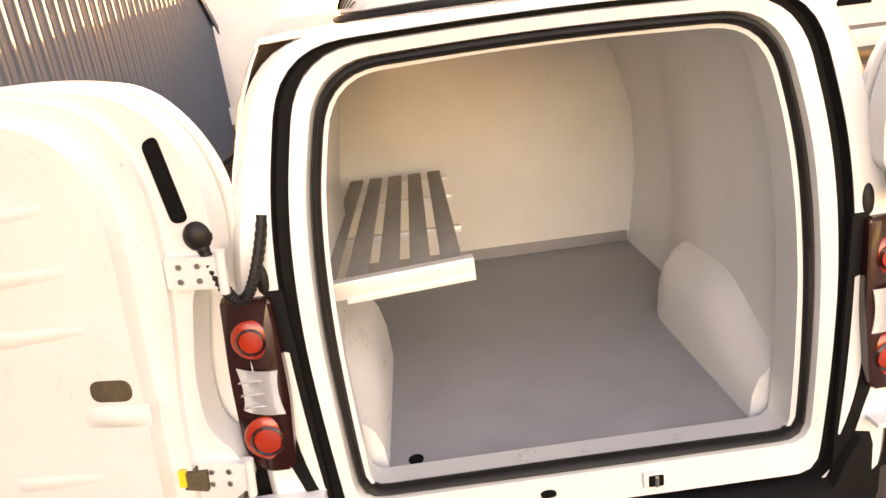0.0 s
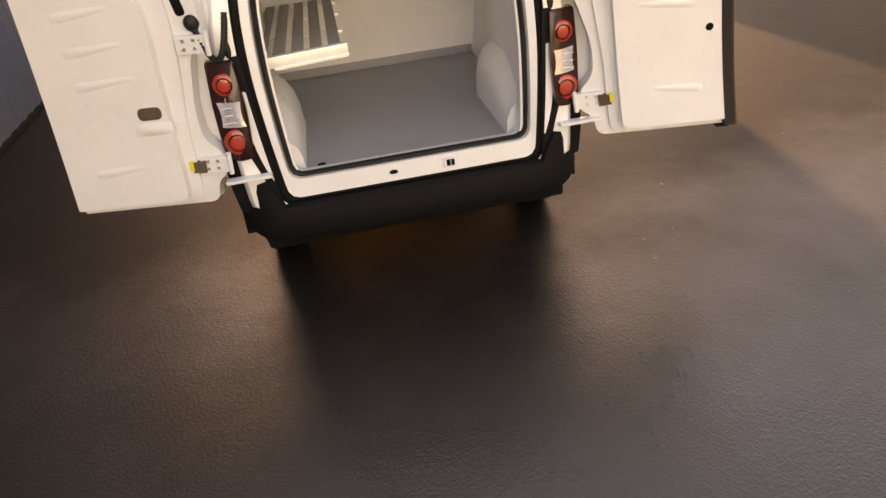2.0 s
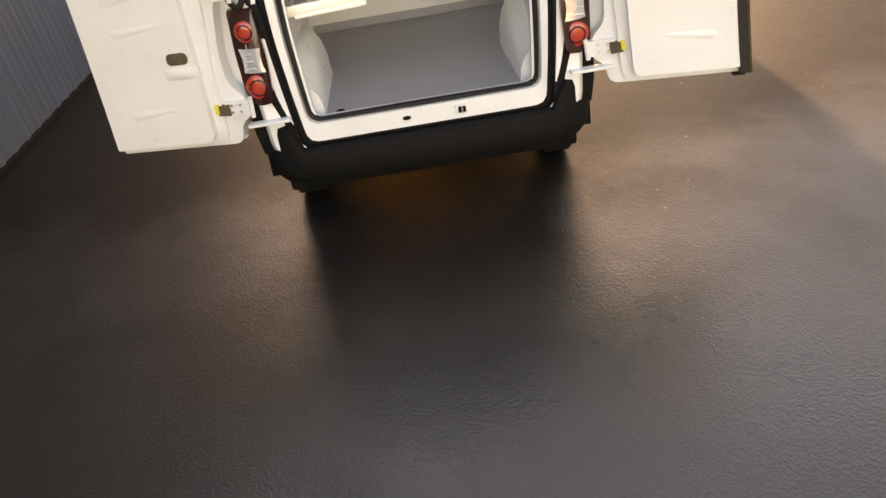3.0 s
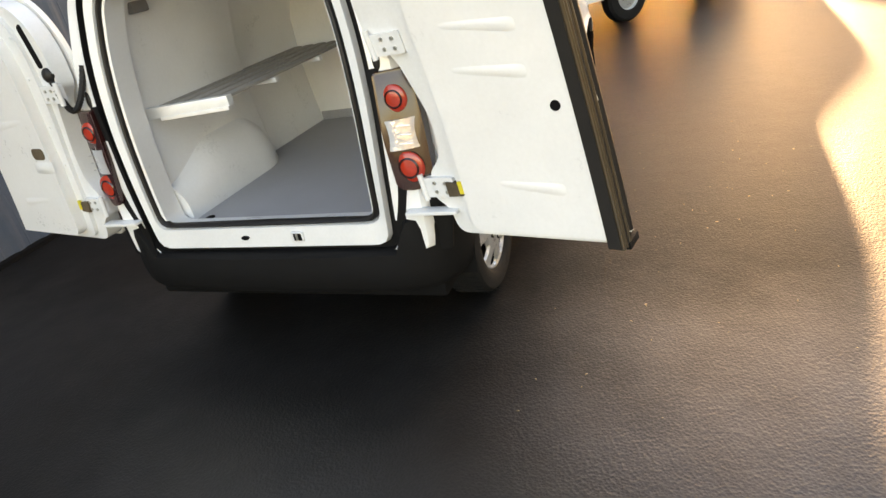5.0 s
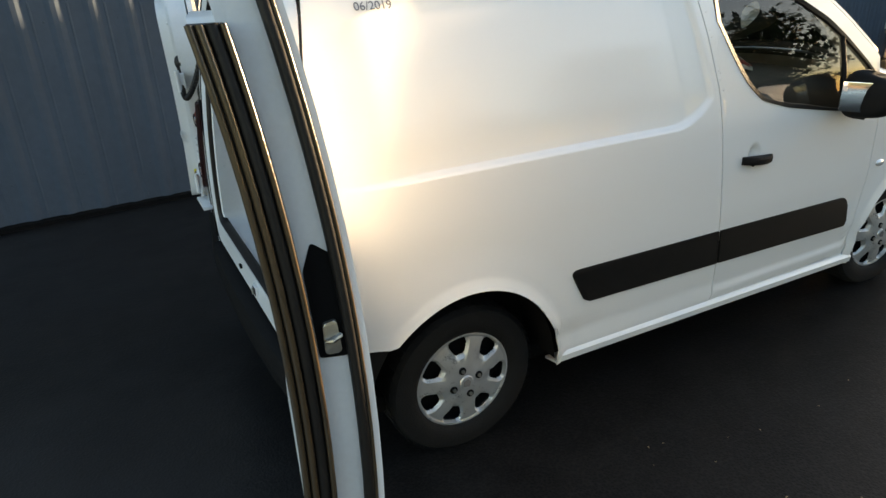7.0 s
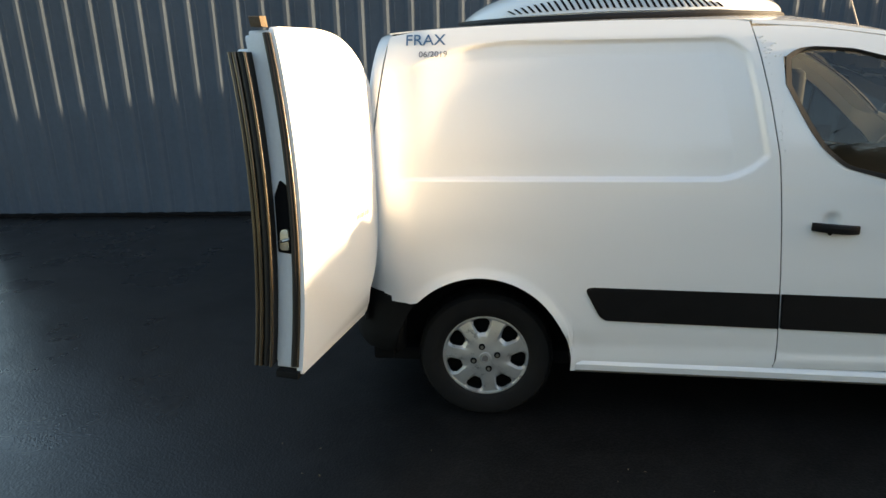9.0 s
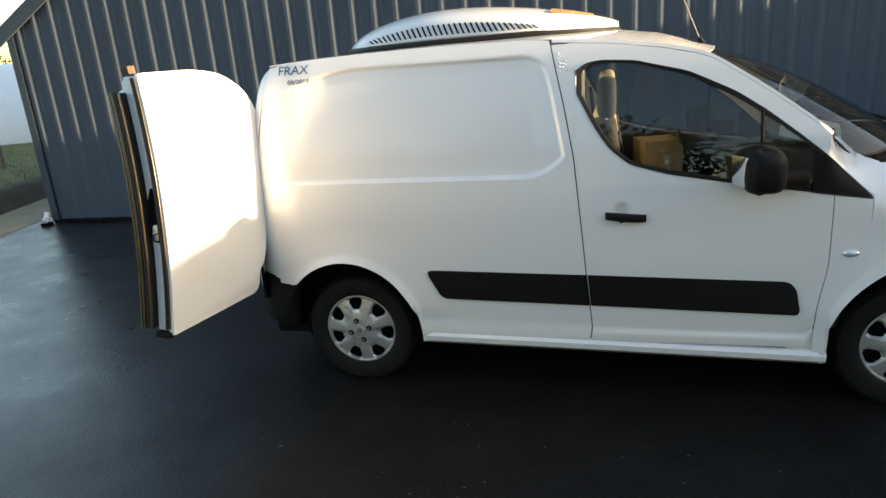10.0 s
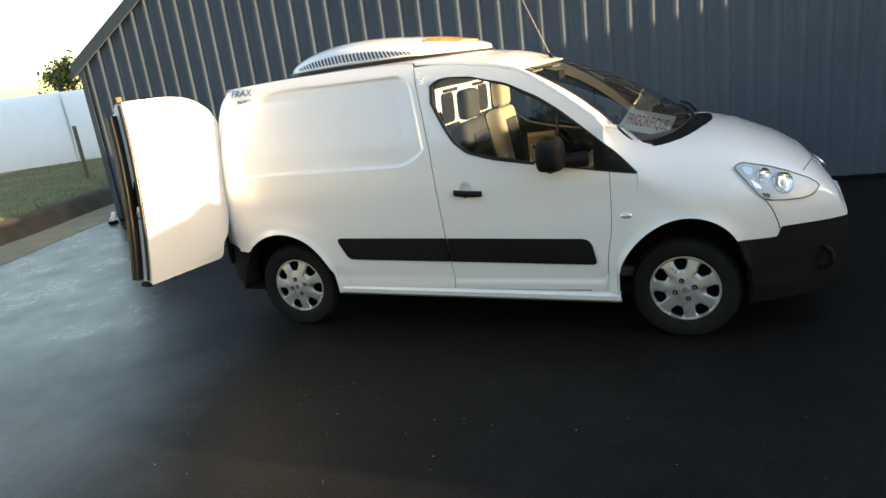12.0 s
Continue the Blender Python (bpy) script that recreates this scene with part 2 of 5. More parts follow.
def cyl(c0, c1, r0, r1=None, seg=24, bm=None, caps=True):
    """A cone or cylinder from the point c0 to c1."""
    bm = bm or bmesh.new()
    c0, c1 = Vector(c0), Vector(c1)
    d = c1 - c0
    m = Matrix.Translation((c0 + c1) / 2) @ d.to_track_quat("Z", "Y").to_matrix().to_4x4()
    bmesh.ops.create_cone(bm, cap_ends=caps, segments=seg, radius1=r0, radius2=r0 if r1 is None else r1, depth=d.length, matrix=m)
    return bm


def tube(points, r, seg=10, bm=None, radii=None):
    """A round bar along points."""
    bm = bm or bmesh.new()
    pts = [Vector(p) for p in points]
    rows = []
    for i, p in enumerate(pts):
        d = (pts[min(i + 1, len(pts) - 1)] - pts[max(i - 1, 0)]).normalized()
        q = d.to_track_quat("Z", "Y")
        rr = radii[i] if radii else r
        rows.append([p + q @ Vector((rr * math.cos(a), rr * math.sin(a), 0)) for a in (2 * math.pi * k / seg for k in range(seg))])
    grid(rows, bm, close=True)
    bm.verts.ensure_lookup_table()
    k = len(bm.verts)
    for row in (list(bm.verts)[k - seg:], list(bm.verts)[k - seg * len(rows):k - seg * (len(rows) - 1)][::-1]):
        bm.faces.new(row)
    return bm


def prism(outline, t0, t1, place, bevel=0.0, bm=None):
    """A flat outline (list of (a, b)) given thickness; place(a, b, t) puts it in space."""
    bm = bm or bmesh.new()
    bot = [bm.verts.new(place(a, b, t0)) for a, b in outline]
    top = [bm.verts.new(place(a, b, t1)) for a, b in outline]
    k = len(outline)
    fs = [bm.faces.new(bot[::-1]), bm.faces.new(top)]
    for i in range(k):
        fs.append(bm.faces.new([bot[i], bot[(i + 1) % k], top[(i + 1) % k], top[i]]))
    if bevel:
        bmesh.ops.bevel(bm, geom=list(fs[1].edges), offset=bevel, segments=2, profile=0.6, affect="EDGES")
    bmesh.ops.recalc_face_normals(bm, faces=bm.faces)
    return bm


def rounded(pts, radii, seg=6):
    """An outline whose corners are rounded off."""
    out, k = [], len(pts)
    for i, (p, r) in enumerate(zip(pts, radii)):
        p = Vector(p)
        a, b = (Vector(pts[i - 1]) - p), (Vector(pts[(i + 1) % k]) - p)
        if r <= 0:
            out.append(tuple(p))
            continue
        ra = min(r, a.length * 0.49, b.length * 0.49)
        p0, p1 = p + a.normalized() * ra, p + b.normalized() * ra
        for j in range(seg + 1):
            u = j / seg
            out.append(tuple(p0 * (1 - u) ** 2 + p * 2 * u * (1 - u) + p1 * u * u))
    return out


def lathe(profile, seg=40, bm=None, axis="y"):
    """Turns a profile of (radius, along) round the y axis."""
    rows = [[(r * math.cos(a), t, r * math.sin(a)) for a in (2 * math.pi * k / seg for k in range(seg))] for r, t in profile]
    return grid(rows, bm, close=True)


def smooth_step(u):
    u = min(1.0, max(0.0, u))
    return u * u * (3 - 2 * u)


def lerp_table(table):
    xs, ys = zip(*table)
    fine = np.linspace(xs[0], xs[-1], 400)
    val = np.interp(fine, xs, ys)
    pad = np.concatenate([2 * val[0] - val[24:0:-1], val, 2 * val[-1] - val[-2:-26:-1]])
    k = np.hanning(27)
    val = np.convolve(pad, k / k.sum(), "same")[24:-24]
    return lambda x: float(np.interp(x, fine, val))


def linspace(a, b, k):
    return [a + (b - a) * i / (k - 1) for i in range(k)]


def lettering(name, text, size, material, m, parent=None, depth=0.001):
    cu = bpy.data.curves.new(name, "FONT")
    cu.body, cu.size, cu.extrude, cu.align_x, cu.align_y = text, size, depth, "CENTER", "CENTER"
    tmp = bpy.data.objects.new(name, cu)
    me = bpy.data.meshes.new_from_object(tmp)
    bpy.data.objects.remove(tmp)
    me.materials.append(material)
    ob = new(name, me)
    if parent:
        ob.parent = parent
    ob.matrix_local = m
    return ob


# ---------------------------------------------------------------- the van: shape tables (rear axle at x = 0, front at +x)
HALF = lerp_table([(0.15, 0.85), (0.25, 0.868), (0.35, 0.885), (0.5, 0.90), (0.75, 0.905), (1.0, 0.895), (1.15, 0.88),
                   (1.3, 0.855), (1.5, 0.80), (1.65, 0.75), (1.75, 0.70), (1.82, 0.645)])
RAIL = lerp_table([(-0.62, 1.755), (-0.45, 1.78), (-0.26, 1.793), (0.05, 1.806), (0.49, 1.815), (1.0, 1.81), (1.28, 1.787),
                   (1.55, 1.752), (1.75, 1.705), (2.0, 1.545), (2.2, 1.40), (2.43, 1.205), (2.6, 1.12)])
WIN_TOP = lerp_table([(1.13, 1.655), (1.17, 1.688), (1.24, 1.697), (1.42, 1.685), (1.66, 1.625), (1.87, 1.525), (2.0, 1.44),
                      (2.15, 1.325), (2.29, 1.205), (2.44, 1.055)])
WIN_LOW = lerp_table([(1.13, 1.56), (1.17, 1.475), (1.22, 1.38), (1.28, 1.295), (1.38, 1.225), (1.58, 1.172), (1.83, 1.130), (2.15, 1.085),
                      (2.44, 1.045)])
SEAM = lerp_table([(0.2, 1.215), (0.35, 1.205), (0.7, 1.172), (0.89, 1.156), (1.26, 1.122), (1.5, 1.082), (1.81, 1.02)])
ARCHES = ((-0.02, 0.40, 0.43), (2.71, 0.37, 0.465))     # x, half width, height over the hub
HUB_Z = 0.315
NOSE_TOP = lerp_table([(2.4, 1.285), (2.6, 1.272), (2.85, 1.237), (3.03, 1.187), (3.275, 1.087), (3.415, 1.005), (3.51, 0.912), (3.575, 0.83),
                       (3.615, 0.74)])

LAMP_LOW = lerp_table([(2.947, 1.027), (3.0, 0.968), (3.053, 0.908), (3.09, 0.868), (3.113, 0.853), (3.15, 0.843), (3.225, 0.834), (3.33, 0.827), (3.392, 0.836), (3.43, 0.868)])
LAMP_TOP = lerp_table([(2.947, 1.028), (2.958, 1.040), (2.978, 1.048), (3.005, 1.047), (3.141, 1.012), (3.235, 0.979), (3.366, 0.921), (3.42, 0.886), (3.43, 0.872)])


def arch_z(x, grow=0.0):
    for cx, rx, rz in ARCHES:
        u = (x - cx) / (rx + grow)
        if abs(u) < 1:
            return HUB_Z + (rz + grow) * math.sqrt(1 - u * u)
    return None


def panel_mask(x, z):
    """1 inside the pressed field of the load panel, 0 outside."""
    top = 1.742 - 0.16 * max(0.0, (0.12 - x) / 0.58) ** 2.0 - 0.075 * max(0.0, (x - SEAM(z) + 0.15) / 0.12) ** 2.6
    low = 1.166 + 0.105 * max(0.0, (x - SEAM(z) + 0.24) / 0.21) ** 2.2

    def ledge(d, wide):
        return 0.45 * smooth_step(d / 0.020) + 0.55 * min(1.0, max(0.0, d / wide))

    return smooth_step((z - low) / 0.017) * ledge(top - z, 0.065) * ledge(SEAM(z) - 0.030 - x, 0.12) * smooth_step((x + 0.50) / 0.45)


def side_y(x, z):
    """Half width of the body at (x, z)."""
    y = HALF(min(max(z, 0.16), 1.815))
    if x < -0.25:
        y -= 0.085 * ((-0.23 - x) / 0.31) ** 2.2
    if x > 2.75:
        y -= 0.40 * ((x - 2.75) / 0.865) ** 2.1
    y -= 0.030 * panel_mask(x, z)
    for cx, rx, rz in ARCHES:
        r = math.hypot((x - cx) / rx, (z - HUB_Z) / rz)
        y += 0.016 * (1 - smooth_step((r - 1.0) / 0.10)) if r < 1.12 else 0.0
        y += 0.012 * (1 - smooth_step((r - 1.0) / 0.42)) if z > 0.45 else 0.0
    if z < 0.40:
        y += 0.012 * smooth_step((0.40 - z) / 0.03)
    return y


def nose_y(x, z):
    """Half width of the front end, its sides rounding over into the bonnet."""
    f = smooth_step((x - 2.38) / 0.55)
    base = side_y(x, min(z, 1.12)) * (1 - f) + side_y(x, min(z, 0.80)) * f
    top = NOSE_TOP(x)
    low = min(1.06 - 0.32 * smooth_step((x - 2.28) / 0.62), top - 0.12)
    if z <= low:
        return base
    u = min(1.0, (z - low) / (top - low))
    return base * max(0.0, 1 - u ** (2.1 + 0.7 * f)) ** (1 / (2.0 + 0.4 * f))


def flank_y(x, z):
    """Side of the body that turns into the rounded wing at the foot of the windscreen pillar."""
    f = smooth_step((x - 2.26) / 0.17)
    return side_y(x, z) if f <= 0 else side_y(x, z) * (1 - f) + nose_y(x, z) * f


def nose_z(x, y):
    """Height of the bonnet at (x, y)."""
    zs = [z for z in linspace(0.9, NOSE_TOP(x), 160) if nose_y(x, z) >= abs(y)]
    return max(zs) if zs else 1.1


def bump_line(x):
    """Upper edge of the front bumper."""
    if x < 3.20:
        return 0.632 - 0.006 * smooth_step((x - 2.95) / 0.22)
    return 0.626 + 0.056 * smooth_step((x - 3.20) / 0.02) - 0.018 * smooth_step((x - 3.25) / 0.4)


def rear_x(z):
    """The rear end's plane, which curves forward towards the roof."""
    return -0.612 + 0.12 * max(0.0, (z - 0.6) / 1.15) ** 1.8


van = thing("van", "white refrigerated panel van on asphalt, rear doors wide open", "van")


def columns(xs, spans, yfun, sgn, bm=None, rows=24, xfun=None):
    """A skin built column by column: spans(x) gives the (low, high) of each piece of the column."""
    bm = bm or bmesh.new()
    k = len(spans(xs[0]))
    for j in range(k):
        pts = []
        for x in xs:
            lo, hi = spans(x)[j]
            col = []
            zs = rows(lo, hi) if callable(rows) else linspace(lo, max(hi, lo + 0.0005), rows)
            for z in zs:
                xx = xfun(x, z) if xfun else x
                col.append((xx, sgn * yfun(xx, z), z))
            pts.append(col)
        grid(pts, bm, flip=sgn < 0)
    bmesh.ops.remove_doubles(bm, verts=bm.verts, dist=0.0004)
    bmesh.ops.recalc_face_normals(bm, faces=bm.faces)
    return bm


def arch_steps(x0, x1, base=0.04):
    """Column places, close together at the ends of the wheel arches."""
    xs = set(np.round(np.arange(x0, x1, base), 4)) | {x0, x1}
    for cx, rx, rz in ARCHES:
        for k in range(25):
            x = cx - rx * math.cos(math.pi * k / 24)
            for xx in (x - 0.0008, x + 0.0008) if k in (0, 24) else (x,):
                if x0 < xx < x1:
                    xs.add(round(xx, 4))
    return sorted(xs)


def outward(bm, sgn):
    """Turns a side skin's normals outward."""
    tot = sum((f.normal.y * f.calc_area() for f in bm.faces), 0.0)
    if tot * sgn < 0:
        bmesh.ops.reverse_faces(bm, faces=bm.faces)
    return bm


for sgn, side in ((-1, "right"), (1, "left")):
    # load panel from the rear corner to the door seam
    def quarter_span(x):
        a = arch_z(x)
        if a and x < -0.2:
            a = max(a, 0.61)
        lo = a if a else (0.615 + 0.05 * smooth_step((-0.30 - x) / 0.3) if x < -0.2 else 0.293 - 0.004 * x)
        return [(lo, RAIL(x))]

    def quarter_rows(lo, hi):
        return linspace(lo, 1.135, 24)[:-1] + linspace(1.135, 1.20, 20)[:-1] + linspace(1.20, 1.29, 16)[:-1] + linspace(1.29, 1.64, 14)[:-1] + linspace(1.64, hi, 24)

    def quarter_x(x, z):
        return x + (SEAM(z) - 0.0025 - 1.12) * smooth_step((x - 0.5) / 0.62) + (rear_x(z) + 0.602) * smooth_step((-0.12 - x) / 0.42)

    part("load_panel", outward(columns(arch_steps(-0.540, 0.86, 0.03) + linspace(0.872, 1.12, 36), quarter_span, side_y, sgn, rows=quarter_rows, xfun=quarter_x), sgn),
         M_PAINT, van, "white pressed load-area side panel", thick=0.006)

    # front door: below, above and behind its window
    def lower_span(x):
        lo = 0.33 + 0.06 * max(0.0, (x - 2.215) / 0.0725) ** 3
        return [(lo, WIN_LOW(x) if x > 1.1338 else WIN_TOP(1.135) + 0.001)]

    def upper_span(x):
        return [(WIN_TOP(max(x, 1.135)), max(RAIL(x) - 0.020, WIN_TOP(max(x, 1.135)) + 0.002))]

    dxs = linspace(1.12, 1.1335, 7)[:-1] + sorted({*linspace(1.134, 1.30, 16), *linspace(1.30, 1.44, 24), *linspace(1.44, 2.2875, 34)})

    def door_skin_x(x, z):
        edge = smooth_step((1.1335 - x) / 0.0125)
        below = max(0.0, (1.45 - x) / 0.33) * smooth_step((WIN_LOW(max(x, 1.135)) - z) / 0.25) if x < 1.45 else 0.0
        return x + (SEAM(z) + 0.0025 - 1.12) * max(edge, min(1.0, below))

    def door_y(x, z):
        r = math.hypot((x - 1.352) / 0.050, (z - 0.998) / 0.046)
        return side_y(x, z) - (0.017 * (1 - r ** 2.5) if r < 1 else 0.0)

    # dark rebate behind the door's gaps
    part("door_rebate", outward(columns([-1, 0, 1], lambda k: [(0.32, 1.77)], lambda x, z: side_y(x, z) - 0.012, sgn, rows=30,
                                        xfun=lambda k, z: SEAM(z) + 0.022 * k), sgn), M_DARK, van)
    part("door_rebate", outward(columns([2.26, 2.29, 2.32], lambda x: [(0.42, 1.06)], lambda x, z: side_y(x, z) - 0.012, sgn, rows=12), sgn), M_DARK, van)
    part("sill_corner", outward(columns(linspace(2.18, 2.352, 8), lambda x: [(0.275, 0.42)], lambda x, z: side_y(x, z) - 0.009, sgn, rows=6), sgn), M_PAINT, van)

    door = part("front_door", outward(columns(dxs, lower_span, door_y, sgn, rows=72, xfun=door_skin_x), sgn), M_PAINT, van,
                "white front door with a black rubbing strip", thick=0.006)
    part("window_frame", outward(columns(dxs + linspace(2.30, 2.46, 9), upper_span, flank_y, sgn, rows=8, xfun=door_skin_x), sgn), M_PAINT, door, thick=0.006)
    # roof rail and A-pillar above the door, down to the bonnet
    rail_x = linspace(1.03, 2.52, 50)
    part("roof_rail", outward(columns(rail_x, lambda x: [(RAIL(x) - 0.016, RAIL(x))], flank_y, sgn, rows=4), sgn),
         M_PAINT, van, thick=0.006)
    # glass of the door, its dark border and the black corner by the mirror
    gx = linspace(1.136, 2.30, 40)

    def glass_y(x, z):
        return side_y(x, z) - 0.010

    part("window_glass", outward(columns(gx, lambda x: [(WIN_LOW(x) + 0.004, WIN_TOP(x) - 0.004)], glass_y, sgn, rows=10), sgn), M_GLASS,
         door, "tinted side window").visible_shadow = False
    rim = bmesh.new()
    loop = [(x, WIN_TOP(x)) for x in linspace(1.134, 2.44, 48)] + [(x, WIN_LOW(x)) for x in reversed(linspace(1.134, 2.44, 48))]
    rows = []
    for i, (x, z) in enumerate(loop):
        cx, cz = 1.70, 1.36
        d = math.hypot(x - cx, z - cz)
        ux, uz = (cx - x) / d, (cz - z) / d
        rows.append([(x + ux * k, sgn * (flank_y(x, z) + t), z + uz * k * 0.8) for k, t in
                     ((-0.002, -0.004), (0.0, 0.004), (0.022, 0.003), (0.026, -0.010))])
    grid(rows + rows[:1], rim)
    bmesh.ops.recalc_face_normals(rim, faces=rim.faces)
    part("window_rubber", rim, M_RUBBER, door, "black rubber window surround")
    part("quarter_trim", outward(columns(linspace(2.20, 2.438, 12), lambda x: [(WIN_LOW(x) - 0.002, WIN_TOP(x) + 0.002)],
                                         lambda x, z: flank_y(x, z) + 0.003, sgn, rows=6), sgn), M_PLASTIC, door,
         "black plastic corner trim")
    bar = bmesh.new()
    tube([(1.985, sgn * (side_y(1.985, z) - 0.006), z) for z in linspace(WIN_LOW(1.98), WIN_TOP(1.99), 6)], 0.010, 8, bar)
    part("window_bar", bar, M_PLASTIC, door)

    # rubbing strip in two lengths
    def strip_outline(x0, x1, slant0, slant1):
        lo0, hi0 = 0.545 - 0.046 * (x0 - 0.45) / 1.7, 0.702 - 0.037 * (x0 - 0.40) / 1.7
        lo1, hi1 = 0.545 - 0.046 * (x1 - 0.45) / 1.7, 0.702 - 0.037 * (x1 - 0.40) / 1.7
        return rounded([(x0 + slant0, lo0), (x1, lo1), (x1 - slant1, hi1), (x0, hi0)], [0.03 if slant0 > 0.05 else 0.003, 0.03 if slant1 > 0.05 else 0.003,
                                                                                       0.05 if slant1 > 0.05 else 0.003, 0.04 if slant0 > 0.05 else 0.003])

    for nm, own, o in (("rubbing_strip", van, strip_outline(0.405, 1.186, 0.075, 0.014)), ("rubbing_strip", door, strip_outline(1.180, 2.212, 0.014, 0.062))):
        bm = prism(o, -0.004, 0.016, lambda a, b, t: (a, sgn * (0.905 + t - 0.012), b), 0.006)
        part(nm, bm, M_PLASTIC, own, "black grained plastic strip")
    # handle and its dished recess
    hb = bmesh.new()
    rows = []
    for u in linspace(0, 1, 13):
        x = 1.262 + 0.215 * u
        lift = 0.012 + 0.034 * max(0.0, math.sin(math.pi * u)) ** 0.7
        rows.append([(x, sgn * (side_y(x, 0.99) + lift * k), 0.984 - 0.014 * u + w) for k, w in
                     ((0.1, -0.017), (0.8, -0.017), (1.0, -0.008), (1.0, 0.008), (0.8, 0.017), (0.1, 0.017))])
    grid(rows, hb, close=True)
    hb.faces.new([v for v in list(hb.verts)[:6]])
    hb.faces.new([v for v in list(hb.verts)[-6:]])
    bmesh.ops.recalc_face_normals(hb, faces=hb.faces)
    part("door_handle", hb, M_PLASTIC, door, "black pull handle")
    kb = cyl((1.345, sgn * (side_y(1.345, 0.955) - 0.005), 0.957), (1.345, sgn * (side_y(1.345, 0.955) + 0.004), 0.957), 0.011, seg=14)
    part("keyhole", kb, M_PLASTIC, door)

    # wing with the rounded nose, bumper below
    nose_xs = sorted({*arch_steps(2.2915, 3.555, 0.03), 2.440, 2.446, 3.198, 3.203, 3.21, 3.22, 3.575, 3.595, 3.61})
    wing, bumper = bmesh.new(), bmesh.new()
    wrows, brows = [], []
    for x in nose_xs:
        a = arch_z(x)
        lo = a if a else (0.25 if x < 2.5 else 0.24)
        bl = max(bump_line(x), lo)
        top = NOSE_TOP(x)
        us = [1 - (1 - i / 22) ** 1.9 for i in range(23)]
        start = bl if x > 2.96 else lo
        wrows.append([(x, sgn * nose_y(x, z), z) for z in (start + (top - start) * u for u in us)])
        if x > 2.95:
            brows.append([(x, sgn * (nose_y(x, z) + 0.008 * (1 if x > 3.0 else 0.3)), z) for z in linspace(lo, bl, 12)])
    # the wing stops under the door's corner trim, then along the bonnet's rear edge
    kept = []
    for r in wrows:
        x = r[0][0]
        if x < 2.443:
            zmax = WIN_LOW(x) - 0.001
        elif x < 2.86:
            ymin = 0.70 * math.sqrt(max(0.0, 1 - ((x - 2.46) / 0.40) ** 2)) if x > 2.46 else 0.70
            zs = linspace(0.9, NOSE_TOP(x), 160)
            zmax = max([z for z in zs if nose_y(x, z) >= ymin] or [0.95])
        else:
            kept.append(r)
            continue
        kept.append([(x, sgn * nose_y(x, z), z) for z in (r[0][2] + (zmax - r[0][2]) * (1 - (1 - i / 22) ** 1.6) for i in range(23))])
    grid(kept, wing, flip=sgn < 0)
    bmesh.ops.remove_doubles(wing, verts=wing.verts, dist=0.0004)
    part("front_wing", outward(wing, sgn), M_PAINT, van, "white front wing and bonnet half", thick=0.006)
    grid(brows, bumper, flip=sgn < 0)
    part("front_bumper", outward(bumper, sgn), M_PLASTIC, van, "black plastic front bumper", thick=0.02)
    # blunt end of the nose
    for nm, z0, z1, mtl in (("nose_panel", bump_line(3.61), NOSE_TOP(3.61), M_PAINT), ("bumper_face", 0.24, bump_line(3.61), M_PLASTIC)):
        rows = [[(3.61 + 0.035 * (1 - (k / 8) ** 2), sgn * nose_y(3.61, z) * k / 8, z) for k in range(9)] for z in linspace(z0, z1, 8)]
        bm = grid(rows)
        bmesh.ops.recalc_face_normals(bm, faces=bm.faces)
        part(nm, bm, mtl, van, thick=0.004)
    # fog lamp recess
    fl = lathe([(0.045, 0.0), (0.07, 0.006), (0.078, 0.0), (0.078, -0.02)], 24)
    fo = part("fog_lamp", fl, M_PLASTIC, van, "round fog lamp recess")
    fo.matrix_local = pose(3.46, sgn * (nose_y(3.46, 0.45) + 0.012), 0.45, 0, 0, 90 - sgn * 48 if sgn > 0 else 180 + 48 - 90)
    # side repeater
    rep = bmesh.new()
    bmesh.ops.create_uvsphere(rep, u_segments=16, v_segments=8, radius=1.0,
                              matrix=Matrix.Translation((2.375, sgn * side_y(2.375, 0.80), 0.80)) @ Matrix.Diagonal((0.034, 0.014, 0.018, 1)))
    part("side_repeater", rep, M_CLEAR, van, "small clear oval indicator")

    # headlamp: housing, bowls, cover
    def lamp_edge(x):
        lo, hi = LAMP_LOW(x), LAMP_TOP(x)
        return [(lo, max(hi, lo + 0.004))]

    hx = linspace(2.948, 3.429, 44)
    lamp = part("headlamp", outward(columns(hx, lamp_edge, lambda x, z: nose_y(x, z) + 0.003, sgn, rows=12), sgn), M_SILVER, van,
                "large clear wraparound headlamp")
    part("cover", outward(columns(hx, lamp_edge, lambda x, z: nose_y(x, z) + 0.016, sgn, rows=12), sgn), M_LENS, lamp,
         "clear polycarbonate cover").visible_shadow = False
    for bx, bz, br in ((3.108, 0.970, 0.046), (3.213, 0.922, 0.064)):
        yb = nose_y(bx, bz) + 0.004
        nn = Vector((0.45, sgn * 0.8, 0.35)).normalized()
        c = Vector((bx, sgn * yb, bz))
        q = nn.to_track_quat("Y", "Z").to_matrix().to_4x4()
        bm = lathe([(0.0, 0.001), (br * 0.45, 0.0025), (br * 0.82, 0.006), (br * 0.94, 0.0105), (br, 0.008), (br * 1.04, -0.004)], 28)
        part("reflector_bowl", bm, M_CHROME, lamp).matrix_local = Matrix.Translation(c) @ q
        bm = lathe([(0.0, 0.010), (br * 0.2, 0.009), (br * 0.34, 0.003), (br * 0.36, 0.0)], 20)
        part("bulb_lens", bm, M_SILVER, lamp).matrix_local = Matrix.Translation(c) @ q
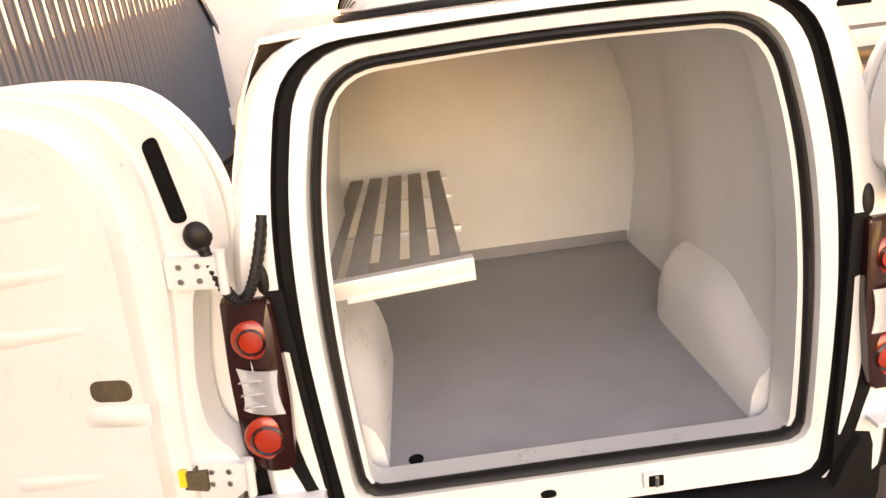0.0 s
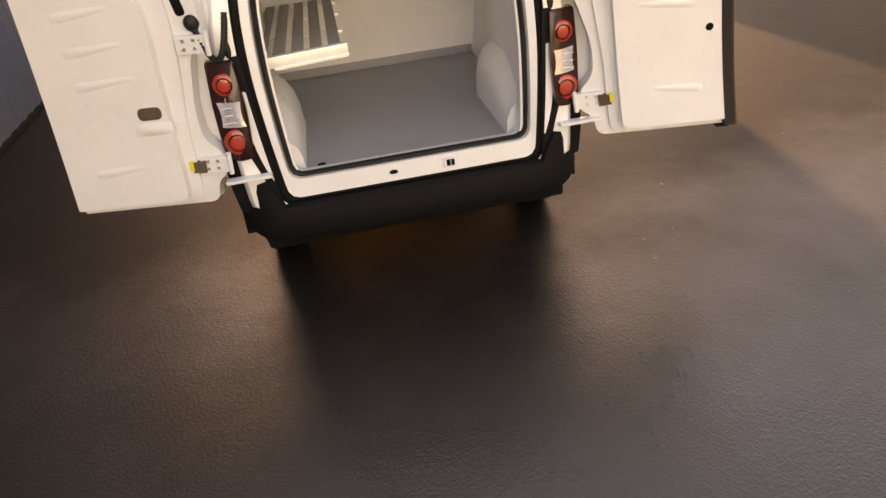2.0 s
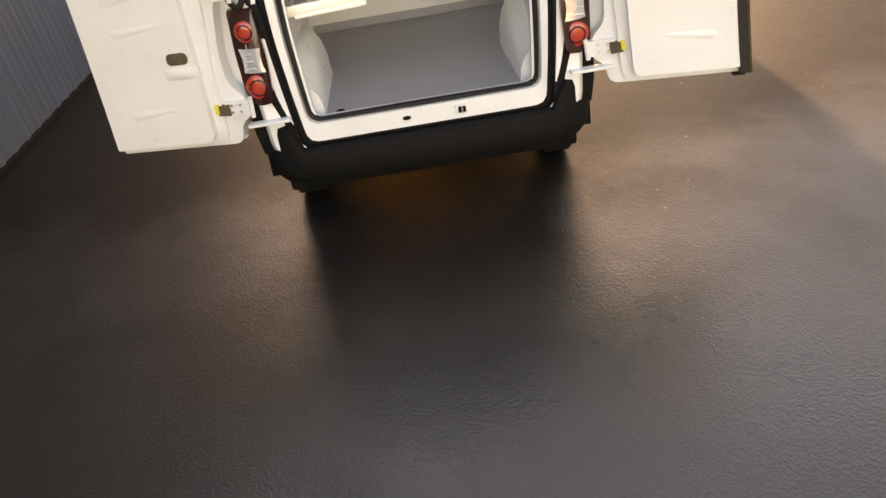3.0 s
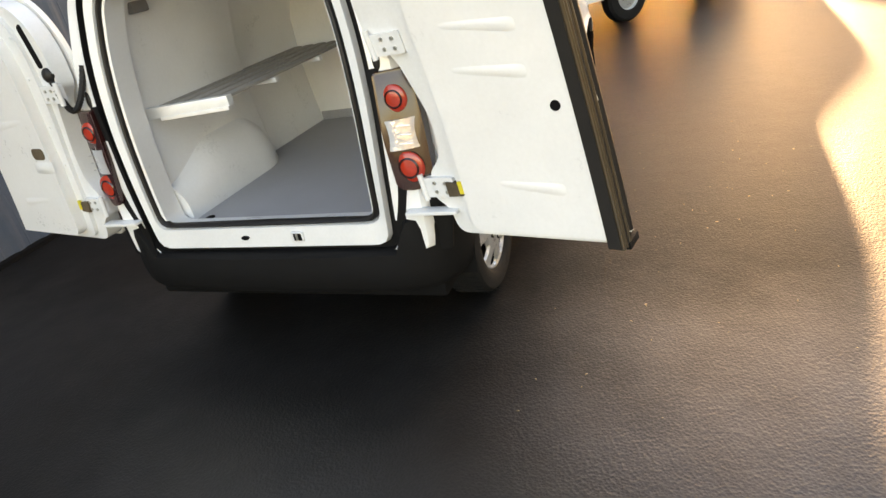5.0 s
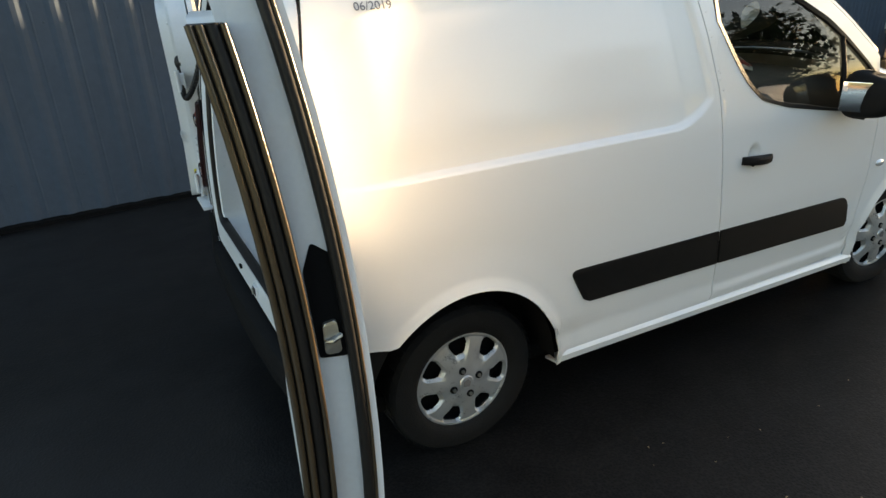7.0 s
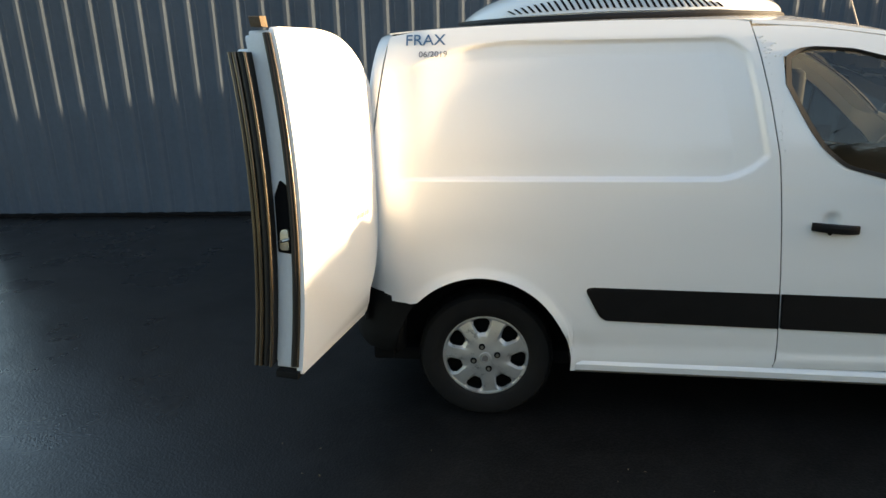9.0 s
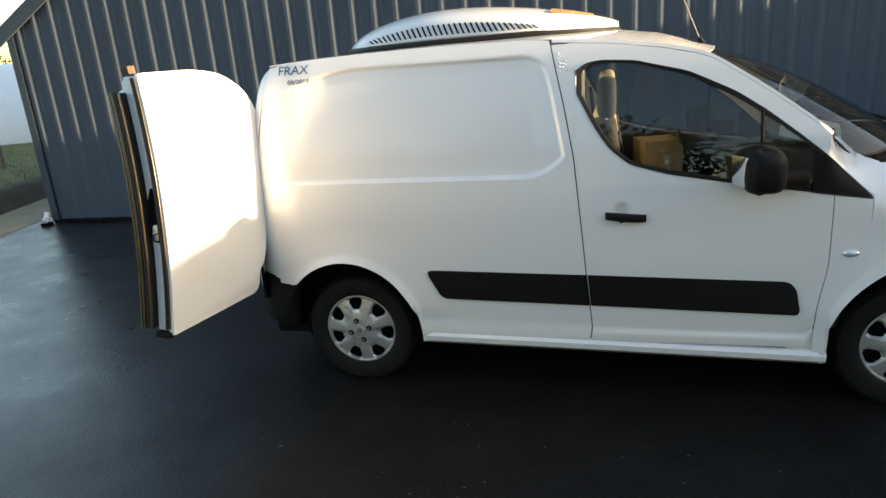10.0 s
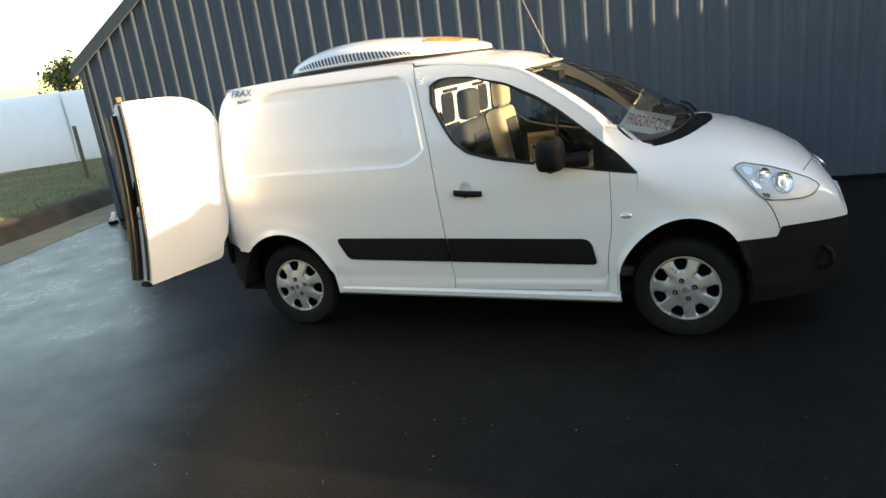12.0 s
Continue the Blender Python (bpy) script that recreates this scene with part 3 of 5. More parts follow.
    for o in ([(2.985, 1.030), (3.045, 1.018), (3.040, 0.985), (3.005, 0.990)], [(3.030, 0.965), (3.085, 0.930), (3.095, 0.905), (3.055, 0.920)],
              [(3.090, 0.890), (3.135, 0.880), (3.145, 0.855), (3.110, 0.865)]):
        dk = prism(rounded(o, [0.012] * 4), 0, 0.003, lambda a, b, t: (a, sgn * (nose_y(a, b) + 0.004 + t), b))
        part("lamp_divider", dk, M_CHROME, lamp)
    trim = bmesh.new()
    tube([(x, sgn * (nose_y(x, lamp_edge(x)[0][1]) + 0.010), lamp_edge(x)[0][1]) for x in hx]
         + [(x, sgn * (nose_y(x, lamp_edge(x)[0][0]) + 0.010), lamp_edge(x)[0][0]) for x in reversed(hx)], 0.0032, 6, trim)
    part("lamp_gasket", trim, M_FARGREY, lamp)

    # shut lines: wing to nose under the lamp, bonnet to nose above it
    gap = [(3.109, 0.850), (3.140, 0.810), (3.162, 0.770), (3.190, 0.712), (3.207, 0.670)]
    part("panel_gap", tube([(x, sgn * (nose_y(x, z) + 0.0005), z) for x, z in gap], 0.0022, 6), M_DARK, van)
    gap = [(3.341 + 0.131 * (1 - (y / 0.60) ** 2), y) for y in linspace(0.60, 0.02, 18)]
    part("panel_gap", tube([(x, sgn * y, nose_z(x, y) + 0.0005) for x, y in gap], 0.0025, 6), M_DARK, van)
    # foot of the windscreen pillar, flowing into the wing
    part("pillar_foot", outward(columns(linspace(2.345, 2.462, 9), lambda x: [(WIN_TOP(min(x, 2.44)) + 0.006, nose_z(x, 0.662))],
                                        lambda x, z: flank_y(x, z) + 0.0025, sgn, rows=12), sgn), M_PAINT, van, thick=0.004)

    # mirror
    mb = bmesh.new()
    rows = []
    for v in linspace(-math.pi / 2, math.pi / 2, 17):
        cv, sv = abs(math.cos(v)) ** 0.55, math.copysign(abs(math.sin(v)) ** 0.62, math.sin(v))
        ring_ = []
        for a in (2 * math.pi * k / 28 for k in range(28)):
            ca, sa = math.copysign(abs(math.cos(a)) ** 0.65, math.cos(a)), math.copysign(abs(math.sin(a)) ** 0.65, math.sin(a))
            px = 0.098 * cv * ca * (1.0 if ca > 0 else 0.72)
            ring_.append((1.952 + px, sgn * (1.005 + 0.112 * cv * sa), 1.200 + 0.099 * sv * (1 - 0.10 * sa)))
        rows.append(ring_)
    grid(rows, mb, close=True)
    bmesh.ops.remove_doubles(mb, verts=mb.verts, dist=0.0006)
    bmesh.ops.recalc_face_normals(mb, faces=mb.faces)
    mirror = part("door_mirror", mb, M_PLASTIC, van, "black door mirror housing")
    arm = bmesh.new()
    tube([(1.99, sgn * 0.95, 1.160), (2.06, sgn * 0.915, 1.150), (2.16, sgn * 0.875, 1.145)], 0.035, 12, arm, [0.038, 0.042, 0.05])
    part("mirror_arm", arm, M_PLASTIC, mirror)
    mg = box(-0.004, 0.004, -0.076, 0.076, -0.066, 0.066, 0.003)
    bmesh.ops.transform(mg, matrix=pose(1.880, sgn * 1.005, 1.200, 0, -5, -sgn * 28), verts=mg.verts)
    part("mirror_glass", mg, M_CHROME, mirror, "mirror glass")

    # sill under the door
    sb = bmesh.new()
    rows = []
    for x in linspace(0.398, 2.355, 24):
        zb = 0.293 - 0.004 * x - 0.03 * (x - 0.38) / 2
        rows.append([(x, sgn * y, z) for y, z in ((0.80, zb - 0.02), (0.868, zb - 0.008), (0.892, zb + 0.012), (0.896, zb + 0.034), (0.888, zb + 0.044),
                                                (0.87, zb + 0.05))])
    grid(rows, sb)
    part("sill", outward(sb, sgn), M_PAINT, van, "white sill", thick=0.01)
    # wheel-arch liners
    for cx, rx, rz in ARCHES:
        rows = [[(cx - (rx + 0.015) * math.cos(a), sgn * y, HUB_Z - 0.06 + (rz + 0.085) * math.sin(a)) for a in linspace(0.11, math.pi - 0.11, 28)]
                for y in (0.885, 0.872, 0.74, 0.672)]
        rows.append([(cx, sgn * 0.672, 0.45)] * 28)
        bm = grid(rows)
        bmesh.ops.remove_doubles(bm, verts=bm.verts, dist=0.0005)
        part("arch_liner", bm, M_DARK, van, "black wheel-arch liner")
    if sgn < 0:
        # paint blisters by the door seam
        rnd = random.Random(5)
        for _ in range(26):
            z = rnd.choice([rnd.uniform(1.66, 1.74), rnd.uniform(1.2, 1.74)])
            x = SEAM(z) + rnd.uniform(0.012, 0.07 if z > 1.66 else 0.022)
            r = rnd.uniform(0.0025, 0.0055)
            part("paint_blister", cyl((x, sgn * (side_y(x, z) - 0.002), z), (x, sgn * (side_y(x, z) + 0.0022), z), r, r * 0.7, 7), M_PAINT, van, smooth=False)


# emblem on the nose, a plain chrome shape
bm = bmesh.new()
bmesh.ops.create_uvsphere(bm, u_segments=18, v_segments=10, radius=1, matrix=Matrix.Translation((3.535, 0, nose_z(3.535, 0) + 0.002)) @ Matrix.Rotation(radians(40), 4, "Y") @ Matrix.Diagonal((0.05, 0.045, 0.010, 1)))
part("emblem", bm, M_CHROME, van, "plain chrome emblem")


# roof and screen
def ws_top(y):
    return 1.72 + 0.13 * (1 - (y / 0.64) ** 2)


def roof_z(x, y):
    yr = side_y(min(x, 1.75), RAIL(min(x, 1.75)))
    return RAIL(min(x, 1.75)) + (0.018 + 0.037 * smooth_step((x + 0.1) / 1.4)) * (1 - (y / yr) ** 2) - 0.08 * max(0.0, x - 1.60) - 0.75 * max(0.0, x - 1.70) ** 2


rows = []
for v in linspace(-1, 1, 41):
    row = []
    for u in linspace(0, 1, 60):
        yr0 = 0.64
        xe = ws_top(v * yr0)
        x = -0.43 + (xe + 0.012 + 0.43) * u
        yr = side_y(min(x, 1.75), RAIL(min(x, 1.75)))
        y = v * yr
        row.append((x, y, roof_z(x, y)))
    rows.append(row)
rf = grid(rows)
bmesh.ops.recalc_face_normals(rf, faces=rf.faces)
roof = part("roof", rf, M_PAINT, van, "white roof", thick=0.006)
rows = []
for v in linspace(-1, 1, 33):
    y0, y1 = v * 0.632, v * 0.655
    p0 = Vector((ws_top(y0), y0, roof_z(ws_top(y0), y0) - 0.006))
    p1 = Vector((2.42 + 0.32 * math.sqrt(max(0.0, 1 - v * v)), y1, min(1.185 + 0.075 * (1 - v * v), nose_z(2.44 + 0.32 * math.sqrt(max(0.0, 1 - v * v)), y1) + 0.012)))
    rows.append([p0.lerp(p1, u) + Vector((0.03, 0, 0.035)) * math.sin(math.pi * u) for u in linspace(0, 1, 24)])
ws = grid(rows)
bmesh.ops.recalc_face_normals(ws, faces=ws.faces)
screen_rows = rows
screen = part("windscreen", ws, M_WSCREEN, van, "large raked windscreen")
screen.visible_shadow = False
edge = bmesh.new()
tube([r[0] + Vector((0.004, 0, -0.003)) for r in rows] + list(rows[-1]) + [r[-1] for r in reversed(rows)] + list(reversed(rows[0])), 0.007, 8, edge)
part("screen_seal", edge, M_RUBBER, screen, "black screen surround")
for sgn, r in ((-1, rows[0]), (1, rows[-1])):
    r = list(r) + [Vector((2.46, sgn * 0.664, nose_z(2.46, 0.664) + 0.003)), Vector((2.52, sgn * 0.675, nose_z(2.52, 0.675) - 0.004))]
    pil = grid([[p, (p[0] - 0.02, sgn * (flank_y(p[0] - 0.02, min(RAIL(p[0]), 1.81)) - 0.001), RAIL(p[0]) + 0.0) if p[0] < 2.43 else (p[0], sgn * 0.80, nose_z(p[0], 0.80) - (0.0 if p[0] < 2.5 else 0.006))] for p in r])
    bmesh.ops.recalc_face_normals(pil, faces=pil.faces)
    part("a_pillar", pil, M_PAINT, van, "white windscreen pillar", thick=0.02)
# cowl and wipers at the screen's foot
def cowl_rim(v):
    y, x = v * 0.70, 2.46 + 0.40 * math.sqrt(max(0.0, 1 - v * v))
    return Vector((x, y, nose_z(x, y) - 0.016))


def cowl_foot(v):
    y, x = v * 0.655, 2.40 + 0.32 * math.sqrt(max(0, 1 - v * v))
    return Vector((x, y, min(1.176 + 0.075 * (1 - v * v), nose_z(x, y) - 0.016)))


cow = grid([[cowl_foot(v).lerp(cowl_rim(v), u) - Vector((0, 0, 0.02 * math.sin(math.pi * u)))
             for u in (0, 0.3, 0.6, 0.9, 1.0)] for v in linspace(-0.93, 0.93, 45)])
bmesh.ops.recalc_face_normals(cow, faces=cow.faces)
part("cowl", cow, M_PLASTIC, van, "black plastic cowl under the windscreen", thick=0.01)
for y0, y1 in ((-0.35, 0.28), (0.15, 0.55)):
    wb = bmesh.new()
    tube([(2.76, y0, 1.262), (2.72, (y0 + y1) / 2, 1.29), (2.66, y1, 1.295)], 0.009, 8, wb)
    part("wiper", wb, M_PLASTIC, van, "black wiper arm")
# antenna
ab = tube([(1.815, 0, roof_z(1.815, 0) - 0.004), (1.80, 0, roof_z(1.8, 0) + 0.03)], 0.02, 12, radii=[0.022, 0.010])
ant = part("aerial", ab, M_PLASTIC, van, "thin black roof aerial")
part("aerial_rod", tube([(1.80, 0, roof_z(1.8, 0) + 0.025), (1.60, 0, roof_z(1.8, 0) + 0.48)], 0.0035, 6), M_FARGREY, ant)

# refrigeration unit on the roof
UX0, UX1 = -0.16, 1.42


def unit_top(x):
    u = (x - UX0) / (UX1 - UX0)
    return 1.80 + 0.205 * max(0.0, math.sin(math.pi * min(1, max(u, 0) ** 0.80))) ** 0.72 * (1 - 0.25 * u) + 0.075 * u


def unit_half(x):
    u = (x - UX0) / (UX1 - UX0)
    return 0.54 * (max(0.0, 1 - abs(2 * u - 1) ** 3.2)) ** 0.5


def unit_low(x, y=0.0):
    return roof_z(x, y) + 0.012


ux = [UX0 + (UX1 - UX0) * (0.5 - 0.5 * math.cos(math.pi * k / 56)) for k in range(57)]
rows = []
for x in ux:
    h, top, row = max(unit_half(x), 0.004), unit_top(x), []
    for a in linspace(-1, 1, 41):
        lo = unit_low(x, a * h * 0.99)
        s = max(0.0, 1 - abs(a) ** 3.4) ** 0.5
        row.append((x, a * h, lo + max(top - lo, 0.004) * s))
    rows.append(row)
ub = grid(rows)
bmesh.ops.recalc_face_normals(ub, faces=ub.faces)
unit = part("roof_cooler", ub, M_PAINT, van, "white streamlined refrigeration unit with side louvres", thick=0.008)
gk = bmesh.new()
tube([(x, -unit_half(x) * 1.01, unit_low(x, -unit_half(x)) + 0.0) for x in ux] + [(x, unit_half(x) * 1.01, unit_low(x, unit_half(x))) for x in reversed(ux)],
     0.013, 8, gk)
part("base_seal", gk, M_RUBBER, unit, "black seal under the unit")


def unit_side(x, f):
    """A point on the unit's flank at the share f of its height."""
    h, top = unit_half(x), unit_top(x)
    a = (1 - f ** 2) ** (1 / 3.4)
    lo = unit_low(x, a * h)
    return h * a, lo + (top - lo) * f


for sgn in (-1, 1):
    rows = []
    for x in linspace(0.05, 1.07, 40):
        env = max(0.0, math.sin(math.pi * (x - 0.02) / 1.08)) ** 0.45
        fs = linspace(0.10, 0.12 + 0.42 * env, 6)
        rows.append([(x, sgn * (unit_side(x, f)[0] + 0.003), unit_side(x, f)[1] + 0.002) for f in fs])
    bm = grid(rows)
    bmesh.ops.recalc_face_normals(bm, faces=bm.faces)
    lv = part("louvre_panel", bm, M_FRAME, unit, "pale louvre panel", thick=0.003)
    for k in range(32):
        x = 0.105 + 0.029 * k
        env = max(0.0, math.sin(math.pi * (x - 0.04) / 1.03)) ** 0.5
        f0, f1 = 0.17, 0.17 + 0.30 * env
        pts = []
        for f, dx in ((f0, 0.014), ((f0 + f1) / 2, 0.0), (f1, -0.014)):
            yy, zz = unit_side(x + dx, f)
            pts.append((x + dx, sgn * (yy + 0.0065), zz + 0.003))
        bm = grid([[(p[0] - 0.0055, p[1], p[2]) for p in pts], [(p[0] + 0.0055, p[1], p[2]) for p in pts]])
        bmesh.ops.recalc_face_normals(bm, faces=bm.faces)
        part("louvre_slot", bm, M_DARK, lv, thick=0.002)
# mesh grille on the unit's sloping front
rows = [[(x, a * 0.30 * (1 - 0.35 * (x - 1.07) / 0.22), unit_low(x) + (unit_top(x) - unit_low(x)) * max(0, 1 - abs(a * 0.30 * (1 - 0.35 * (x - 1.07) / 0.22) / unit_half(x)) ** 3.4) ** 0.5
          + 0.0015) for a in linspace(-1.3, 1, 21)] for x in linspace(1.07, 1.28, 13)]
bm = grid(rows)
bmesh.ops.recalc_face_normals(bm, faces=bm.faces)
gr = part("front_grille", bm, M_GRILLE, unit, "tan wire-mesh grille", thick=0.003)
wires = bmesh.new()
for r in rows[::3]:
    tube([(p[0], p[1], p[2] + 0.003) for p in r], 0.0022, 5, wires)
for k in range(0, 21):
    tube([(r[k][0], r[k][1], r[k][2] + 0.003) for r in rows], 0.0022, 5, wires)
part("grille_wire", wires, M_GRILLE, gr)


# ---------------------------------------------------------------- rear end
def ring_at(hw, zb, zt, rb, rt=None, k=140):
    """A rounded upright outline; hw(z) is its half width, rb and rt its lower and upper corner radii."""
    rt = rt or 0.16 + rb * 1.6
    mids = [z for z in (0.85, 1.1, 1.3, 1.45) if zb + 0.1 < z < zt - 0.2]
    right = [(hw(zb), zb)] + [(hw(z), z) for z in mids] + [(hw(zt - 0.03), zt)]
    pts = [(0, zb)] + right + [(0, zt + 0.018)] + [(-y, z) for y, z in reversed(right)]
    o = rounded(pts, [0.0] + [rb] + [0.2] * len(mids) + [rt, 0.3, rt] + [0.2] * len(mids) + [rb], 10)
    ps = [Vector(q) for q in o] + [Vector(o[0])]
    acc = [0.0]
    for a, b in zip(ps, ps[1:]):
        acc.append(acc[-1] + (b - a).length)
    return [(float(np.interp(acc[-1] * q / k, acc, [p.x for p in ps])), float(np.interp(acc[-1] * q / k, acc, [p.y for p in ps]))) for q in range(k)]


HW_IN = lerp_table([(0.5, 0.572), (0.9, 0.592), (1.2, 0.60), (1.45, 0.575), (1.6, 0.54), (1.8, 0.48)])
HW_OUT = lerp_table([(0.4, 0.605), (0.65, 0.622), (0.9, 0.642), (1.2, 0.655), (1.45, 0.63), (1.6, 0.595), (1.85, 0.535)])
HW_BODY = lambda z: side_y(rear_x(z) + 0.062, min(z, 1.755))


def ring_rows(spec):
    """Rows of one closed band; spec: (hw, low, high, squareness, depth from the rear plane)."""
    return [[(rear_x(z) + dx, y, z) for y, z in ring_at(hw, zb, zt, n)] for hw, zb, zt, n, dx in spec]


def widen(hw, d):
    return lambda z: hw(z) + d


bands = (
    ("rear_surround", M_PAINT, "white rear corner panel", [(HW_BODY, 0.50, 1.780, 0.05, 0.055), (widen(HW_BODY, -0.010), 0.505, 1.775, 0.05, 0.022),
                                                           (widen(HW_BODY, -0.03), 0.51, 1.77, 0.05, 0.004), (widen(HW_OUT, 0.036), 0.515, 1.762, 0.06, 0.0)]),
    ("recess_band", M_PLASTIC, "black recess round the doorway", [(widen(HW_OUT, 0.036), 0.515, 1.762, 0.06, 0.002), (widen(HW_OUT, 0.030), 0.52, 1.759, 0.06, 0.03),
                                                                   (widen(HW_OUT, 0.0), 0.540, 1.749, 0.06, 0.035)]),
    ("doorway_frame", M_FRAME, "white painted doorway frame", [(HW_OUT, 0.540, 1.749, 0.06, 0.036), (widen(HW_OUT, -0.006), 0.547, 1.745, 0.06, 0.0),
                                                               (widen(HW_IN, 0.012), 0.636, 1.719, 0.06, 0.010), (HW_IN, 0.644, 1.712, 0.055, 0.05)]),
    ("doorway_lip", M_LINING, "white inner lip", [(widen(HW_IN, -0.020), 0.656, 1.695, 0.05, 0.03), (widen(HW_IN, -0.030), 0.648, 1.687, 0.05, 0.034),
                                                  (widen(HW_IN, -0.012), 0.620, 1.699, 0.05, 0.16)]),
)
for nm, mtl, lab, spec in bands:
    bm = grid(ring_rows(spec), close=True)
    bmesh.ops.recalc_face_normals(bm, faces=bm.faces)
    part(nm, bm, mtl, van, lab, thick=0.003)
ring = ring_at(widen(HW_IN, -0.010), 0.652, 1.704, 0.055)
seal = bmesh.new()
rows = []
for y, z in ring + ring[:1]:
    cy, cz = -y / max(0.2, math.hypot(y, z - 1.16)), (1.16 - z) / max(0.2, math.hypot(y, z - 1.16))
    rows.append([(rear_x(z) + 0.03 + 0.022 * math.cos(a), y + cy * 0.013 * math.sin(a), z + cz * 0.013 * math.sin(a))
                 for a in (2 * math.pi * q / 10 for q in range(10))])
grid(rows, seal, close=True)
bmesh.ops.recalc_face_normals(seal, faces=seal.faces)
part("doorway_seal", seal, M_RUBBER, van, "black rubber door seal")
# sill fittings: oval hole, striker
bm = cyl((rear_x(0.58) - 0.003, 0.10, 0.592), (rear_x(0.58) + 0.006, 0.10, 0.592), 0.016, seg=16)
bmesh.ops.scale(bm, vec=(1, 1.3, 0.6), space=Matrix.Translation((0, -0.10, -0.592)), verts=bm.verts)
part("sill_hole", bm, M_DARK, van, "dark oval hole in the doorway sill")
striker = part("door_striker", box(-0.617, -0.600, -0.208, -0.148, 0.570, 0.616, 0.004), M_FRAME, van, "latch striker plate")
part("striker_pocket", box(-0.620, -0.608, -0.201, -0.161, 0.576, 0.610, 0.004), M_DARK, striker)
part("striker_bar", cyl((-0.623, -0.181, 0.58), (-0.623, -0.181, 0.608), 0.005, seg=10), M_STEEL, striker)

# rear lamps
for sgn in (-1, 1):
    def lamp_place(a, b, t):
        return (rear_x(b) + 0.002 - t + 0.05 * ((a - 0.68) / 0.16) ** 2, sgn * a, b)
    o = rounded([(0.715, 0.79), (0.80, 0.775), (0.848, 0.82), (0.845, 1.02), (0.828, 1.225), (0.70, 1.225), (0.695, 1.0)],
                [0.02, 0.03, 0.04, 0.05, 0.012, 0.012, 0.05])
    lamp = part("tail_lamp", prism(o, -0.02, 0.028, lamp_place, 0.010), M_DARKRED, van, "upright red and clear tail lamp")
    for nm, cz, r, mtl in (("brake_lens", 1.125, 0.050, M_RED), ("tail_lens", 0.868, 0.060, M_RED)):
        cy = 0.764 if cz > 1 else 0.772
        c = Vector((rear_x(cz) - 0.018 + 0.05 * ((cy - 0.68) / 0.16) ** 2, sgn * cy, cz))
        bm = bmesh.new()
        bmesh.ops.create_uvsphere(bm, u_segments=24, v_segments=12, radius=1.0, matrix=Matrix.Translation(c) @ Matrix.Diagonal((0.016, r, r * 1.02, 1)))
        ln = part(nm, bm, mtl, lamp, "round red lens")
        bm = lathe([(r * 0.55, 0.0), (r * 0.60, 0.005), (r * 0.70, 0.0)], 24)
        rg = part("lens_ring", bm, M_DARKRED, lamp)
        rg.matrix_local = Matrix.Translation((c.x - 0.0145, c.y, c.z)) @ Matrix.Rotation(radians(90), 4, "Z")
    bm = bmesh.new()
    rows = []
    for w in linspace(-1, 1, 11):
        z = 0.995 + 0.056 * w
        half = 0.046 + 0.008 * w * w
        rows.append([(rear_x(z) - 0.026 + 0.05 * ((0.77 + q * half - 0.68) / 0.16) ** 2 - 0.006 * (1 - q * q), sgn * (0.768 + q * half), z)
                     for q in linspace(-1, 1, 13)])
    grid(rows, bm)
    bmesh.ops.recalc_face_normals(bm, faces=bm.faces)
    part("reverse_lens", bm, M_CLEAR, lamp, "clear ribbed reversing lens", thick=0.004)
    for k in range(3):
        z = 0.962 + 0.033 * k
        bm = box(rear_x(z) - 0.020, rear_x(z) - 0.012, sgn * 0.768 - 0.044, sgn * 0.768 + 0.044, z - 0.0012, z + 0.0012, 0.001)
        part("lens_rib", bm, M_CLEAR, lamp)
    # black plug above the lamp and the hinges on the body
    bm = bmesh.new()
    bmesh.ops.create_uvsphere(bm, u_segments=14, v_segments=10, radius=1, matrix=Matrix.Translation((rear_x(1.27) + 0.012, sgn * 0.715, 1.255)) @ Matrix.Diagonal((0.02, 0.02, 0.05, 1)))
    part("rubber_plug", bm, M_RUBBER, van, "black rubber plug over the tail lamp")
    part("filler_panel", prism(rounded([(0.645, 0.50), (0.855, 0.50), (0.872, 0.62), (0.868, 0.79), (0.735, 0.80), (0.715, 1.235), (0.672, 1.235)], [0.01] * 7), 0, 0.012,
                               lambda a, b, t: (rear_x(b) + 0.004 + 0.05 * (max(0, a - 0.68) / 0.16) ** 2 - t, sgn * a, b), 0.004), M_PLASTIC, van, "black panel beside the tail lamp")
    bm = box(-0.655, -0.60, sgn * 0.80 - 0.14, sgn * 0.80 + 0.07, 0.688, 0.702, 0.004)
    part("check_strap", bm, M_FRAME, van, "white flat door check strap")

